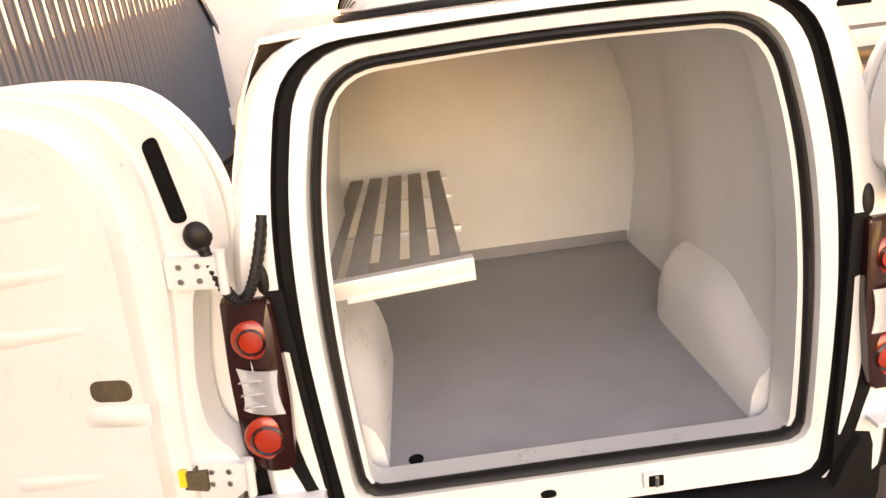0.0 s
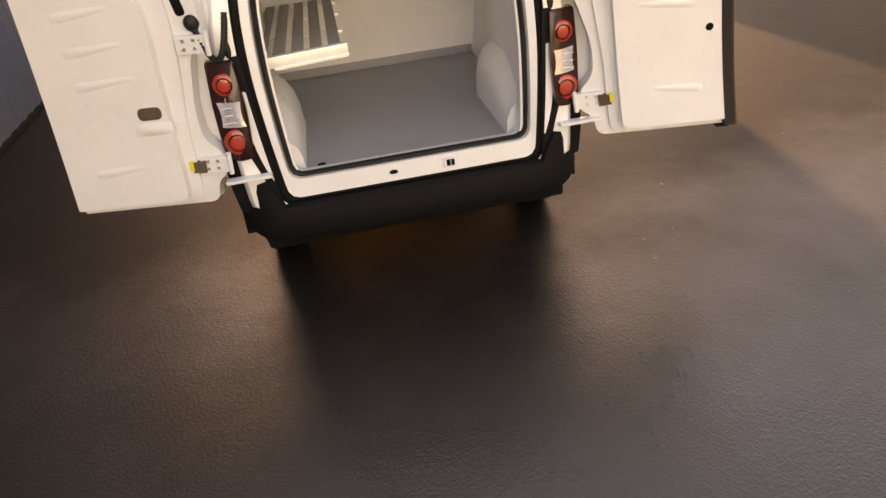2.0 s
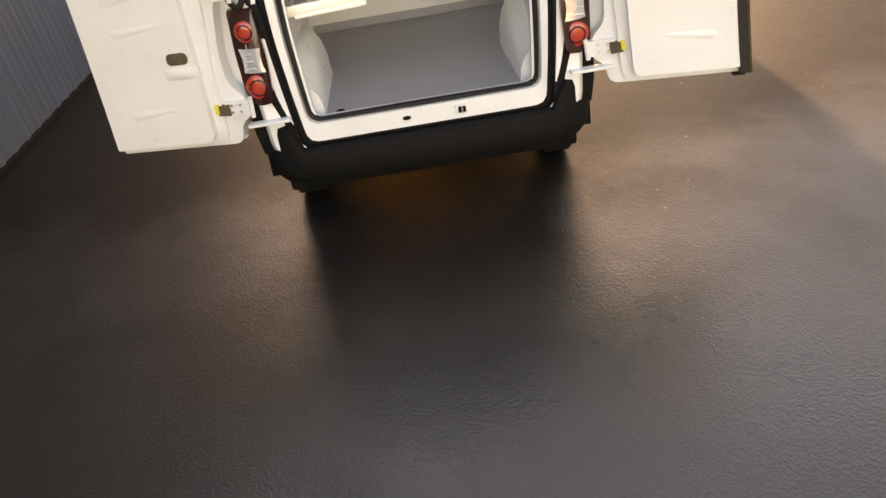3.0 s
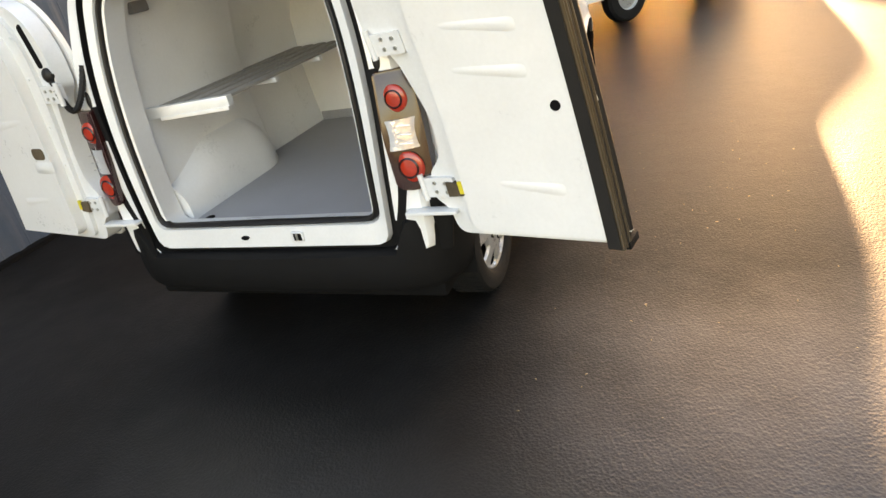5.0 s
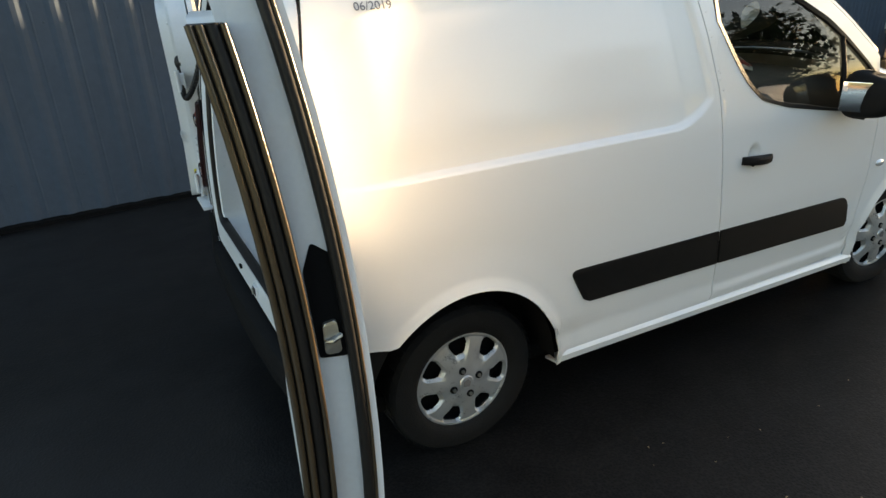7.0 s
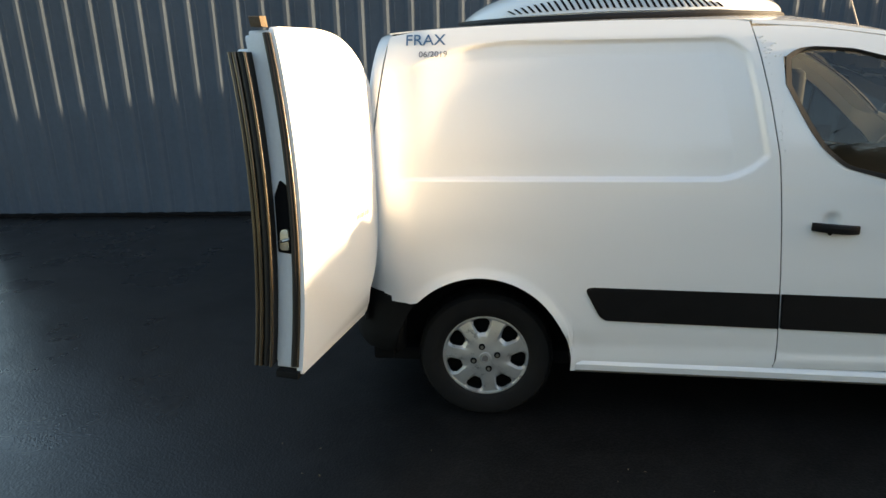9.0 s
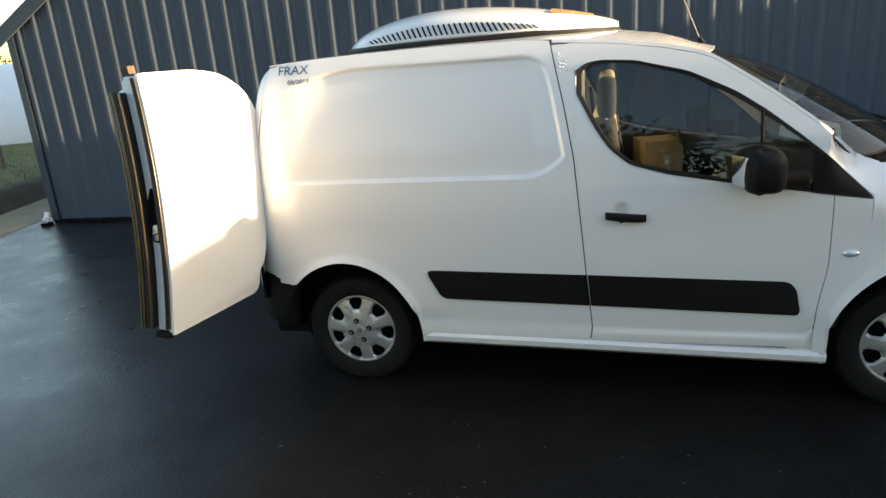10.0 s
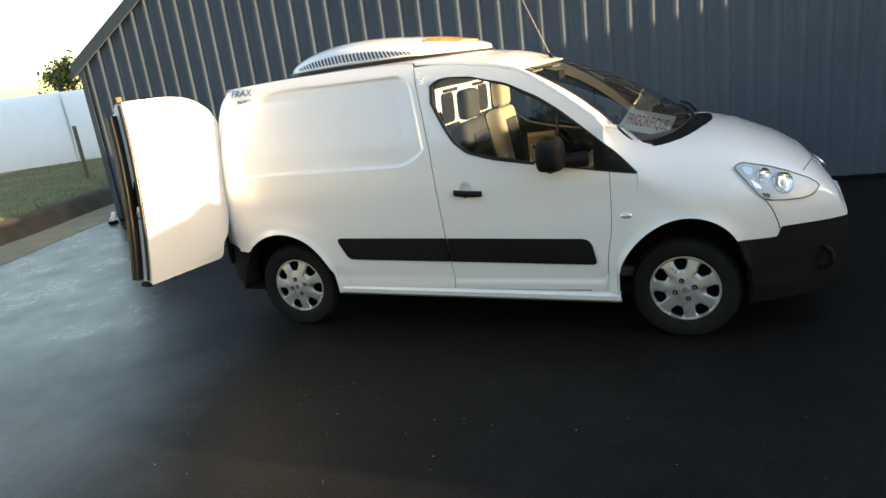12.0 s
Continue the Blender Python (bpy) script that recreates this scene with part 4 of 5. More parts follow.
# rear bumper: one section swept round the corners
plan = [(-0.315, -0.880), (-0.335, -0.882), (-0.36, -0.883), (-0.385, -0.882), (-0.405, -0.880), (-0.42, -0.876), (-0.51, -0.85), (-0.585, -0.80), (-0.635, -0.71), (-0.643, -0.672), (-0.648, -0.64), (-0.66, -0.5), (-0.67, -0.25), (-0.673, 0.0)]
plan = plan + [(x, -y) for x, y in reversed(plan[:-1])]
rows = []
for i, (x, y) in enumerate(plan):
    a, b = Vector(plan[max(0, i - 1)]), Vector(plan[min(len(plan) - 1, i + 1)])
    d = (b - a).normalized()
    nrm = Vector((-d.y, d.x)) if (-d.y * (x + 0.1) + d.x * y) > 0 else Vector((d.y, -d.x))
    corner = smooth_step((abs(y) - 0.645) / 0.05)
    top = 0.525 + 0.135 * corner
    sec = [(-0.10, top - 0.005), (-0.03, top), (-0.006, top - 0.012), (0.0, top - 0.05), (0.004, 0.44), (-0.004, 0.37), (-0.03, 0.335), (-0.12, 0.325)]
    low = (arch_z(x) or 0.0) if x > -0.42 else 0.0     # the front edge follows the wheel arch
    rows.append([(x + nrm.x * t, y + nrm.y * t, max(z, min(low, top - 0.004))) for t, z in sec])
bb = grid(rows)
bmesh.ops.recalc_face_normals(bb, faces=bb.faces)
part("rear_bumper", bb, M_PLASTIC, van, "black plastic rear bumper", thick=0.008)
# underside
part("underbody", box(-0.55, 3.15, -0.78, 0.78, 0.26, 0.33, 0.02), M_DARK, van, "dark underbody")


# ---------------------------------------------------------------- wheels
def build_wheel():
    w = part("wheel", lathe([(0.19, -0.09), (0.25, -0.095), (0.295, -0.088), (0.312, -0.07), (0.3165, -0.04), (0.3165, 0.04), (0.312, 0.07), (0.297, 0.09),
                             (0.262, 0.098), (0.225, 0.094), (0.205, 0.08), (0.19, 0.05)], 56), M_TYRE, van, "black tyre with a silver cover")
    tread = bmesh.new()
    for k in range(48):
        a = 2 * math.pi * k / 48
        for t in (-0.055, 0.0, 0.055):
            bx = box(-0.012, 0.012, t - 0.022, t + 0.022, 0.3150, 0.3176, bm=None)
            bmesh.ops.rotate(bx, cent=(0, 0, 0), matrix=Matrix.Rotation(a + t * 1.2, 3, "Y"), verts=bx.verts)
            me = bpy.data.meshes.new("tmp")
            bx.to_mesh(me)
            tread.from_mesh(me)
            bpy.data.meshes.remove(me)
            bx.free()
    part("tread", tread, M_TYRE, w, smooth=False)
    # cover: seven rounded windows near the rim, broad spokes between
    R, K, N = 0.208, 7, 350
    radii = [0.0, 0.026, 0.030, 0.034, 0.05, 0.07, 0.09, 0.105, 0.115] + [0.120 + 0.003 * q for q in range(26)] + [0.199, 0.203, R, R + 0.002]

    def window_at(r, a):
        ph = ((a * K / (2 * math.pi)) % 1.0) - 0.5
        side = abs(ph) * 2 * math.pi / K * r
        half = 0.026 + 0.013 * smooth_step((r - 0.118) / 0.06)
        return ((side / half) ** 3.4 + (abs(r - 0.160) / (0.042 if r < 0.160 else 0.0300)) ** (2.2 if r < 0.160 else 4.0)) ** 0.36

    vs = []
    cb = bmesh.new()
    for r in radii:
        row = []
        for k in range(N):
            a = 2 * math.pi * k / N
            base = 0.070 + 0.028 * (1 - (r / R) ** 2) if r < R else 0.058
            near = window_at(r, a) if 0.11 < r < 0.195 else 9.0
            dip = 0.013 * (1 - smooth_step((near - 0.95) / 0.40))
            groove = 0.004 * smooth_step((r - 0.06) / 0.03) * (1 - smooth_step((r - 0.105) / 0.03)) * (0.5 + 0.5 * math.cos(a * K + math.pi))
            edge = 0.006 * smooth_step((r - 0.188) / 0.010)
            boss = 0.005 if r < 0.028 else 0.0
            row.append(cb.verts.new((r * math.sin(a), base - dip - groove + edge + boss, r * math.cos(a))))
        vs.append(row)
    for j in range(len(radii) - 1):
        rm = (radii[j] + radii[j + 1]) / 2
        for k in range(N):
            if 0.11 < rm < 0.195 and window_at(rm, 2 * math.pi * (k + 0.5) / N) < 1.0:
                continue
            cb.faces.new([vs[j][k], vs[j][(k + 1) % N], vs[j + 1][(k + 1) % N], vs[j + 1][k]])
    bmesh.ops.remove_doubles(cb, verts=cb.verts, dist=0.0002)
    bmesh.ops.recalc_face_normals(cb, faces=cb.faces)
    part("wheel_cover", cb, M_HUB, w, "silver seven-window wheel cover", thick=0.006)
    part("rim", lathe([(0.0, 0.035), (0.12, 0.03), (0.19, 0.02), (0.212, 0.07)], 40), M_DARK, w, "dark steel rim behind the cover")
    for k in range(4):
        a = radians(35 + 90 * k)
        nb = cyl((0.058 * math.sin(a), 0.086, 0.058 * math.cos(a)), (0.058 * math.sin(a), 0.1005, 0.058 * math.cos(a)), 0.0165, 0.015, 12)
        well = part("bolt_well", nb, M_DARK, w)
        part("wheel_bolt", cyl((0.058 * math.sin(a), 0.098, 0.058 * math.cos(a)), (0.058 * math.sin(a), 0.106, 0.058 * math.cos(a)), 0.0085, 0.0075, 6), M_STEEL, well)
    part("centre_badge", prism(rounded([(-0.014, -0.012), (0.012, -0.016), (0.016, 0.006), (0.002, 0.018), (-0.012, 0.010)], [0.005] * 5), 0.104, 0.1075,
                               lambda a, b, t: (a, t, b)), M_FARGREY, w, "worn centre emblem")
    return w


wheel = build_wheel()
wheel.matrix_basis = Matrix.Translation((0, -0.745, HUB_Z)) @ Matrix.Rotation(math.pi, 4, "Z") @ Matrix.Rotation(radians(-19), 4, "Y")
for x, y, turn, spin in ((2.728, -0.745, 176, -17), (0, 0.745, 0, 20), (2.728, 0.745, -4, 40)):
    copy_thing(wheel, Matrix.Translation((x, y, HUB_Z)) @ Matrix.Rotation(radians(turn), 4, "Z") @ Matrix.Rotation(radians(spin), 4, "Y"))


# ---------------------------------------------------------------- rear doors, swung right round
def rear_door(sgn, d, right, lean_y, lean_x, bulge):
    d = Vector((d[0], d[1] * sgn, 0)).normalized()
    n = Vector((abs(d.y), -d.x * sgn * 1.0, 0)).normalized()
    hinge = Vector((-0.585, sgn * (0.885 if right else 0.865), 0))

    def place(s, z, t):
        return hinge + d * (s - lean_y * (z - 0.55)) + n * (t - 0.06) + Vector((lean_x * (z - 0.55), 0, z + RISE))

    def piece(name, bm, material, parent=None, label="", smooth=True, thick=0.0):
        """A part of the door, bent to the door's curve."""
        zs = [v.co.z for v in bm.verts]
        for z in linspace(0.62, 1.78, 11):
            if min(zs) < z - 0.02 and max(zs) > z + 0.02:
                bmesh.ops.bisect_plane(bm, geom=bm.verts[:] + bm.edges[:] + bm.faces[:], dist=0.0005, plane_co=(0, 0, z), plane_no=(0, 0, 1))
        for v in bm.verts:
            u = (v.co.z - 0.58) / 1.22
            v.co.x += bulge * 4 * u * (1 - u)
        return part(name, bm, material, parent, label, smooth, thick)

    RISE = 0.075
    wide = 0.66 if right else 0.70
    up = 0.02 if right else -0.02
    out = -0.045 if right else 0.0
    outline = [(0.05, 0.53), (wide, 0.53), (wide, 1.69 + up), (0.32, 1.685 + up), (0.14, 1.65 + up), (0.04 + out, 1.56 + up), (-0.01 + out, 1.40), (-0.01 + out, 1.27), (0.055 + out * 0.6, 1.20), (0.085, 0.97),
               (0.07, 0.83), (0.0, 0.765), (-0.012, 0.665), (0.04, 0.625)]
    soft = [0.05, 0.008, 0.02, 0.1, 0.1, 0.1, 0.06, 0.02, 0.05, 0.12, 0.06, 0.03, 0.02, 0.03]
    o = rounded(outline, soft)
    door = piece("rear_door", prism(o, 0.02, 0.10, place, 0.0), M_FRAME, van,
                "white insulated rear door, open flat beside the van")
    so = rounded([(0.055, 0.515), (wide + 0.012, 0.515), (wide + 0.012, 1.70 + up), (0.32, 1.70 + up), (0.13, 1.665 + up), (0.025 + out, 1.55 + up), (-0.025 + out, 1.40), (-0.02 + out, 1.24), (0.0 + out * 0.6, 1.0),
                  (0.0, 0.72), (0.02, 0.66), (0.05, 0.63)], [0.04, 0.01, 0.03, 0.1, 0.1, 0.1, 0.1, 0.1, 0.1, 0.04, 0.03, 0.03])
    piece("outer_skin", prism(so, 0.104, 0.128, lambda s, z, t: place(s, z, t + 0.012 * math.sin(math.pi * (z - 0.5) / 1.2)), 0.008), M_PAINT, door, "white outer skin")
    # stepped flange round the lining
    st = rounded([(0.115, 0.548), (wide - 0.004, 0.548), (wide - 0.004, 1.675 + up), (0.34, 1.672 + up), (0.18, 1.60), (0.11, 1.45), (0.10, 1.2), (0.125, 0.9), (0.115, 0.7)],
                 [0.05, 0.01, 0.02, 0.1, 0.1, 0.15, 0.15, 0.15, 0.1])
    piece("door_flange", prism(st, 0.0, 0.024, place, 0.008), M_FRAME, door)
    ln = rounded([(0.165, 0.575), (wide - 0.012, 0.575), (wide - 0.012, 1.63 + up), (0.36, 1.63 + up), (0.235, 1.57 + up), (0.185, 1.40), (0.18, 1.0)],
                 [0.05, 0.01, 0.03, 0.08, 0.12, 0.2, 0.2])
    lining = piece("lining_panel", prism(ln, -0.05, 0.004, place, 0.012), M_LINING, door, "white moulded insulation panel")
    for z, s0, s1 in ((1.43, 0.30, 0.56), (1.29, 0.28, 0.55), (1.15, 0.27, 0.54), (0.76, 0.31, 0.56)):
        bm = bmesh.new()
        rows = []
        for u in linspace(0, 1, 15):
            s = s0 + (s1 - s0) * u
            hgt = 0.0065 * (0.35 + 0.65 * u) * max(0.0, min(1, 6 * u, 6 * (1 - u))) ** 0.5
            rows.append([place(s, z + 0.026 * (0.5 + 0.5 * u) * w - 0.02 * u, -0.0492 - hgt * math.cos(w * math.pi / 2)) for w in linspace(-1, 1, 9)])
        grid(rows, bm)
        bmesh.ops.recalc_face_normals(bm, faces=bm.faces)
        piece("stiffening_rib", bm, M_LINING, lining, thick=0.002)
    # hinges with a yellow tag by the lower one
    for z in (0.715, 1.245):
        hp = prism(rounded([(-0.03, z - 0.04), (0.10, z - 0.035), (0.10, z + 0.04), (-0.03, z + 0.035)], [0.008] * 4), 0.0, 0.03, place, 0.004)
        h = piece("hinge", hp, M_FRAME, door, "white-painted hinge plate")
        piece("hinge_pin", cyl(place(-0.034, z - 0.05, 0.0), place(-0.034, z + 0.05, 0.0), 0.011, seg=12), M_FRAME, h)
        for q in (0.02, 0.065):
            for w in (-0.016, 0.018):
                piece("hinge_screw", cyl(place(q, z + w, 0.002), place(q, z + w, -0.005), 0.007, seg=8), M_STEEL, h)
    piece("check_bracket", prism([(0.075, 0.685), (0.135, 0.690), (0.135, 0.735), (0.075, 0.74)], -0.012, 0.02, place, 0.004), M_EARTH, door, "rusty brown check bracket")
    piece("yellow_tag", prism([(0.128, 0.70), (0.146, 0.70), (0.146, 0.745), (0.128, 0.745)], -0.016, -0.004, place, 0.003), M_YELLOW, door, "yellow plastic clip")
    for k, z in enumerate((0.70, 0.92, 1.10, 1.32, 1.50)):
        piece("flange_screw", cyl(place(0.155, z, 0.0), place(0.155, z, -0.006), 0.006, seg=8), M_FRAME, door)
    if right:
        e = wide
        for so_, t, r, mtl in ((0.036, -0.047, 0.0075, M_EDGESEAL), (0.037, -0.029, 0.0075, M_EDGESEAL), (0.026, -0.008, 0.014, M_RUBBER), (0.036, 0.012, 0.006, M_EDGESEAL),
                               (0.010, 0.095, 0.014, M_RUBBER), (0.016, 0.110, 0.004, M_EDGESEAL)):
            z1 = 1.64 if t < 0.05 else 1.70
            piece("edge_seal", tube([place(e + so_, z, t) for z in linspace(0.545, z1, 12)], r, 12), mtl, door, "glossy rubber edge seal")
        bm = prism([(e - 0.012, 0.545), (e + 0.030, 0.545), (e + 0.030, 1.64), (e - 0.012, 1.64)], -0.052, 0.014, place, 0.003)
        piece("seal_carrier", bm, M_RUBBER, door, "black seal carrier")
        # latch in its dark recess
        lr = prism(rounded([(0.022, 0.955), (0.085, 0.95), (0.088, 1.18), (0.05, 1.21), (0.022, 1.15)], [0.01] * 5), e - 0.004, e + 0.003,
                   lambda a, b, t: place(t, b, a), 0.0)
        rec = piece("latch_recess", lr, M_DARK, door, "black latch pocket")
        piece("latch", prism(rounded([(0.035, 0.965), (0.072, 0.965), (0.07, 1.04), (0.04, 1.035)], [0.008] * 4), e + 0.002, e + 0.012, lambda a, b, t: place(t, b, a), 0.004),
             M_STEEL, rec, "steel latch")
        piece("latch_claw", tube([place(e + 0.012, 0.995, 0.04), place(e + 0.022, 1.0, 0.055), place(e + 0.012, 1.005, 0.075)], 0.006, 8), M_STEEL, rec)
        piece("top_catch", prism([(0.04, 1.72), (0.085, 1.72), (0.085, 1.755), (0.04, 1.755)], e - 0.025, e + 0.015, lambda a, b, t: place(t, b, a), 0.006), M_EARTH, door, "brown top catch")
        piece("foot_catch", prism([(0.03, 0.505), (0.12, 0.505), (0.12, 0.53), (0.03, 0.53)], e - 0.03, e + 0.03, lambda a, b, t: place(t, b, a), 0.004), M_PLASTIC, door)
        piece("pull_hole", cyl(place(0.595, 1.02, -0.049), place(0.595, 1.02, -0.052), 0.017, seg=18), M_DARK, door, "round hole in the lining")
        c = place(0.075, 1.44, 0.02)
        piece("hinge_side_hole", cyl(c - n * 0.0, c - n * 0.004, 0.02, seg=18), M_DARK, door)
        # unreadable lettering on the skin
        for k, (s, w) in enumerate(((0.10, 0.016), (0.125, 0.014), (0.155, 0.02), (0.185, 0.012), (0.21, 0.016))):
            bm = prism([(s, 0.965), (s + w, 0.965), (s + w, 0.985), (s, 0.985)], 0.130, 0.1415, place)
            piece("letter_bar", bm, M_STEEL, door, smooth=False)
    else:
        hole = prism(rounded([(0.20, 0.965), (0.305, 0.965), (0.305, 1.02), (0.20, 1.02)], [0.027] * 4), -0.0515, -0.03, place)
        pull = piece("pull_recess", hole, M_EARTH, door, "dark oval pull recess")
        bm = bmesh.new()
        rows = [[place(0.25 + 0.085 * u, 0.955 - 0.06 * v, -0.0495 - 0.012 * math.cos(u * math.pi / 2) * math.sin(math.pi * v)) for u in linspace(-1, 1, 11)] for v in linspace(0, 1, 7)]
        grid(rows, bm)
        bmesh.ops.recalc_face_normals(bm, faces=bm.faces)
        piece("pull_lip", bm, M_LINING, pull, thick=0.002)
        slot = prism(rounded([(0.035, 1.36), (0.075, 1.355), (0.115, 1.535), (0.078, 1.55)], [0.018] * 4), 0.0185, 0.03, place)
        piece("flange_slot", slot, M_DARK, door, "long dark slot in the door flange")
        for s in (0.42, 0.60):
            piece("rivet", cyl(place(s, 1.615, -0.001), place(s, 1.615, -0.008), 0.009, seg=12), M_FARGREY, door)
        c = place(0.02, 1.325, 0.018)
        bm = bmesh.new()
        bmesh.ops.create_uvsphere(bm, u_segments=16, v_segments=10, radius=1, matrix=Matrix.Translation(c) @ Matrix.Diagonal((0.022, 0.032, 0.034, 1)))
        cable = piece("cable_boot", bm, M_RUBBER, door, "black corrugated cable hose")
        pts = []
        end = Vector((rear_x(1.36) - 0.005, sgn * 0.69, 1.41))
        for u in linspace(0, 1, 60):
            p = c.lerp(end, u)
            pts.append(p + Vector((-0.045 * math.sin(math.pi * u), 0, -0.165 * max(0.0, math.sin(math.pi * u)) ** 0.9)))
        piece("cable_hose", tube(pts, 0.013, 10, radii=[0.0125 + 0.0022 * (k % 2) for k in range(60)]), M_RUBBER, cable, smooth=False)
    return door


rear_door(-1, (-0.19, 1.0), True, 0.15, -0.07, 0.045)
rear_door(1, (0.18, 1.0), False, 0.10, 0.0, 0.02)

# lettering on the rear corner
yl = side_y(-0.34, 1.75)
tilt = math.degrees(math.atan2(side_y(-0.34, 1.70) - side_y(-0.34, 1.76), 0.06))
lettering("class_letters", "FRAX", 0.072, M_BLUETXT, pose(-0.265, -side_y(-0.265, 1.745) - 0.003, 1.748, 90 - tilt, 0, 0) @ Matrix.Diagonal((1.0, 1, 1, 1)), van)
lettering("date_letters", "06/2019", 0.038, M_GREYTXT, pose(-0.23, -side_y(-0.23, 1.693) - 0.003, 1.690, 90 - tilt, 0, 0), van)

# ---------------------------------------------------------------- load box
LX0, LX1 = -0.46, 1.18
bm = bmesh.new()
rows = []
for x in (LX0, -0.2, 0.1, 0.40, 0.43, 0.46, 0.49, 0.52, 0.8, LX1):
    k = 0.12 * smooth_step((x - 0.40) / 0.12)
    half = [(0.585 + k, 0.612), (0.60 + k, 0.68), (0.635 + k, 1.0), (0.625 + k, 1.3), (0.585 + k * 0.7, 1.55), (0.54 + k * 0.6, 1.665), (0.45, 1.71), (0, 1.72)]
    rows.append(half + [(-y, z) for y, z in reversed(half[:-1])])
    rows[-1] = [(x, y, z) for y, z in rows[-1]]
grid(rows, bm)
bmesh.ops.recalc_face_normals(bm, faces=bm.faces)
part("load_lining", bm, M_LINING, van, "white smooth insulated walls and ceiling", thick=0.004)
edge = [(0.78, 0.58), (0.78, 1.12), (0.705, 1.50), (0.615, 1.735)]
part("bulkhead", prism(edge + [(-y, z) for y, z in reversed(edge)], LX1, LX1 + 0.025, lambda a, b, t: (t, a, b)), M_LINING, van, "white bulkhead", smooth=False)
edge = [(-0.47, 0.62), (0.42, 0.62), (0.50, 0.72), (LX1, 0.72)]
part("load_floor", prism(edge + [(x, -y) for x, y in reversed(edge)], 0.585, 0.612, lambda a, b, t: (a, b, t)), M_FLOOR, van, "grey textured floor", smooth=False)
part("floor_edge", box(-0.485, -0.465, -0.555, 0.555, 0.585, 0.622, 0.004), M_ALU, van, "aluminium threshold strip")
part("skirting", box(LX1 - 0.012, LX1, -0.70, 0.70, 0.612, 0.67, 0.004), M_FLOOR, van, "grey skirting at the bulkhead")
for sgn in (-1, 1):
    rows = []
    for x in linspace(-0.44, 0.46, 26):
        u = (x + 0.44) / 0.90
        env = 1.0 if u < 0.72 else max(0.0, math.cos(math.pi / 2 * (u - 0.72) / 0.28)) ** 0.6
        rise = (0.62 + 0.38 * smooth_step(u / 0.45)) * env
        rows.append([(x, sgn * (0.66 - (0.66 - y) * env), 0.60 + (z - 0.60) * rise) for y, z in
                     ((0.515, 0.60), (0.522, 0.74), (0.54, 0.82), (0.58, 0.89), (0.66, 0.95))])
    rows.insert(0, [(-0.444, sgn * 0.66, p[2]) for p in rows[0]])
    bm = grid(rows)
    bmesh.ops.recalc_face_normals(bm, faces=bm.faces)
    part("wheel_box", bm, M_LINING, van, "white moulded wheel box", thick=0.004)
part("drain", cyl((-0.42, 0.44, 0.611), (-0.42, 0.44, 0.616), 0.022, seg=16), M_DARK, van, "round floor drain")
# wall rail and slatted folding shelf
part("wall_batten", tube([(-0.30, 0.68, 0.94), (-0.31, 0.675, 1.2), (-0.33, 0.635, 1.50)], 0.018, 8), M_FARGREY, van, "grey upright wall rail")
part("evaporator_slot", box(-0.30, -0.20, 0.54, 0.66, 1.56, 1.61, 0.01), M_FARGREY, van, "dark outlet in the wall")
shelf = part("slatted_shelf", prism([(-0.30, 0.205), (-0.262, 0.205), (-0.342, 0.665), (-0.38, 0.665)], 1.105, 1.155, lambda a, b, t: (a, b, t), 0.006), M_ALU, van,
             "pale aluminium folding shelf with long slats")
for k in range(5):
    y = 0.235 + 0.09 * k
    part("shelf_slat", box(-0.265 - 0.17 * (y - 0.2), 1.0, y, y + 0.060, 1.132, 1.146, 0.004), M_SLAT, shelf, "dull grey slat")
for x in (0.1, 0.55, 0.9):
    part("shelf_bearer", box(x, x + 0.03, 0.21, 0.70, 1.108, 1.132, 0.004), M_ALU, shelf)
part("shelf_lip", prism([(-0.31, 0.205), (-0.295, 0.205), (-0.352, 0.56), (-0.367, 0.56)], 1.092, 1.108, lambda a, b, t: (a, b, t), 0.003), M_ALU, shelf)

# ---------------------------------------------------------------- cab
part("cab_floor", box(1.20, 2.55, -0.78, 0.78, 0.38, 0.44, 0.01), M_DASH, van, "dark cab floor")
for sgn in (-1, 1):
    bm = columns(linspace(1.25, 2.28, 16), lambda x: [(0.42, WIN_LOW(max(x, 1.3)) - 0.01)], lambda x, z: side_y(x, z) - 0.06, sgn, rows=8)
    part("door_trim", outward(bm, -sgn), M_DASH, van, "dark inner door trim", thick=0.01)
dash = bmesh.new()
rows = [[(x, y * (1 - 0.32 * smooth_step((x - 2.15) / 0.45)), z - 0.03 * (y / 0.78) ** 2) for x, z in ((2.02, 0.55), (1.98, 0.85), (2.02, 1.02), (2.10, 1.10), (2.3, 1.13), (2.6, 1.15), (2.70, 1.155))] for y in linspace(-0.78, 0.78, 21)]
grid(rows, dash)
bmesh.ops.recalc_face_normals(dash, faces=dash.faces)
part("dashboard", dash, M_DASH, van, "dark dashboard", thick=0.02)
steer = bmesh.new()
sc = Vector((1.83, 0.38, 1.02))
q = Euler((0, radians(62), 0)).to_quaternion()
tube([sc + q @ Vector((0.185 * math.cos(a), 0.185 * math.sin(a), 0)) for a in linspace(0, 2 * math.pi, 33)], 0.016, 10, steer)
wh = part("steering_wheel", steer, M_PLASTIC, van, "dark steering wheel")
part("steering_hub", cyl(sc + q @ Vector((0, 0, -0.02)), sc + q @ Vector((0, 0, 0.04)), 0.07, 0.05, 18), M_PLASTIC, wh)
part("steering_column", tube([sc, sc + Vector((0.25, 0, -0.12))], 0.03, 10), M_PLASTIC, wh)
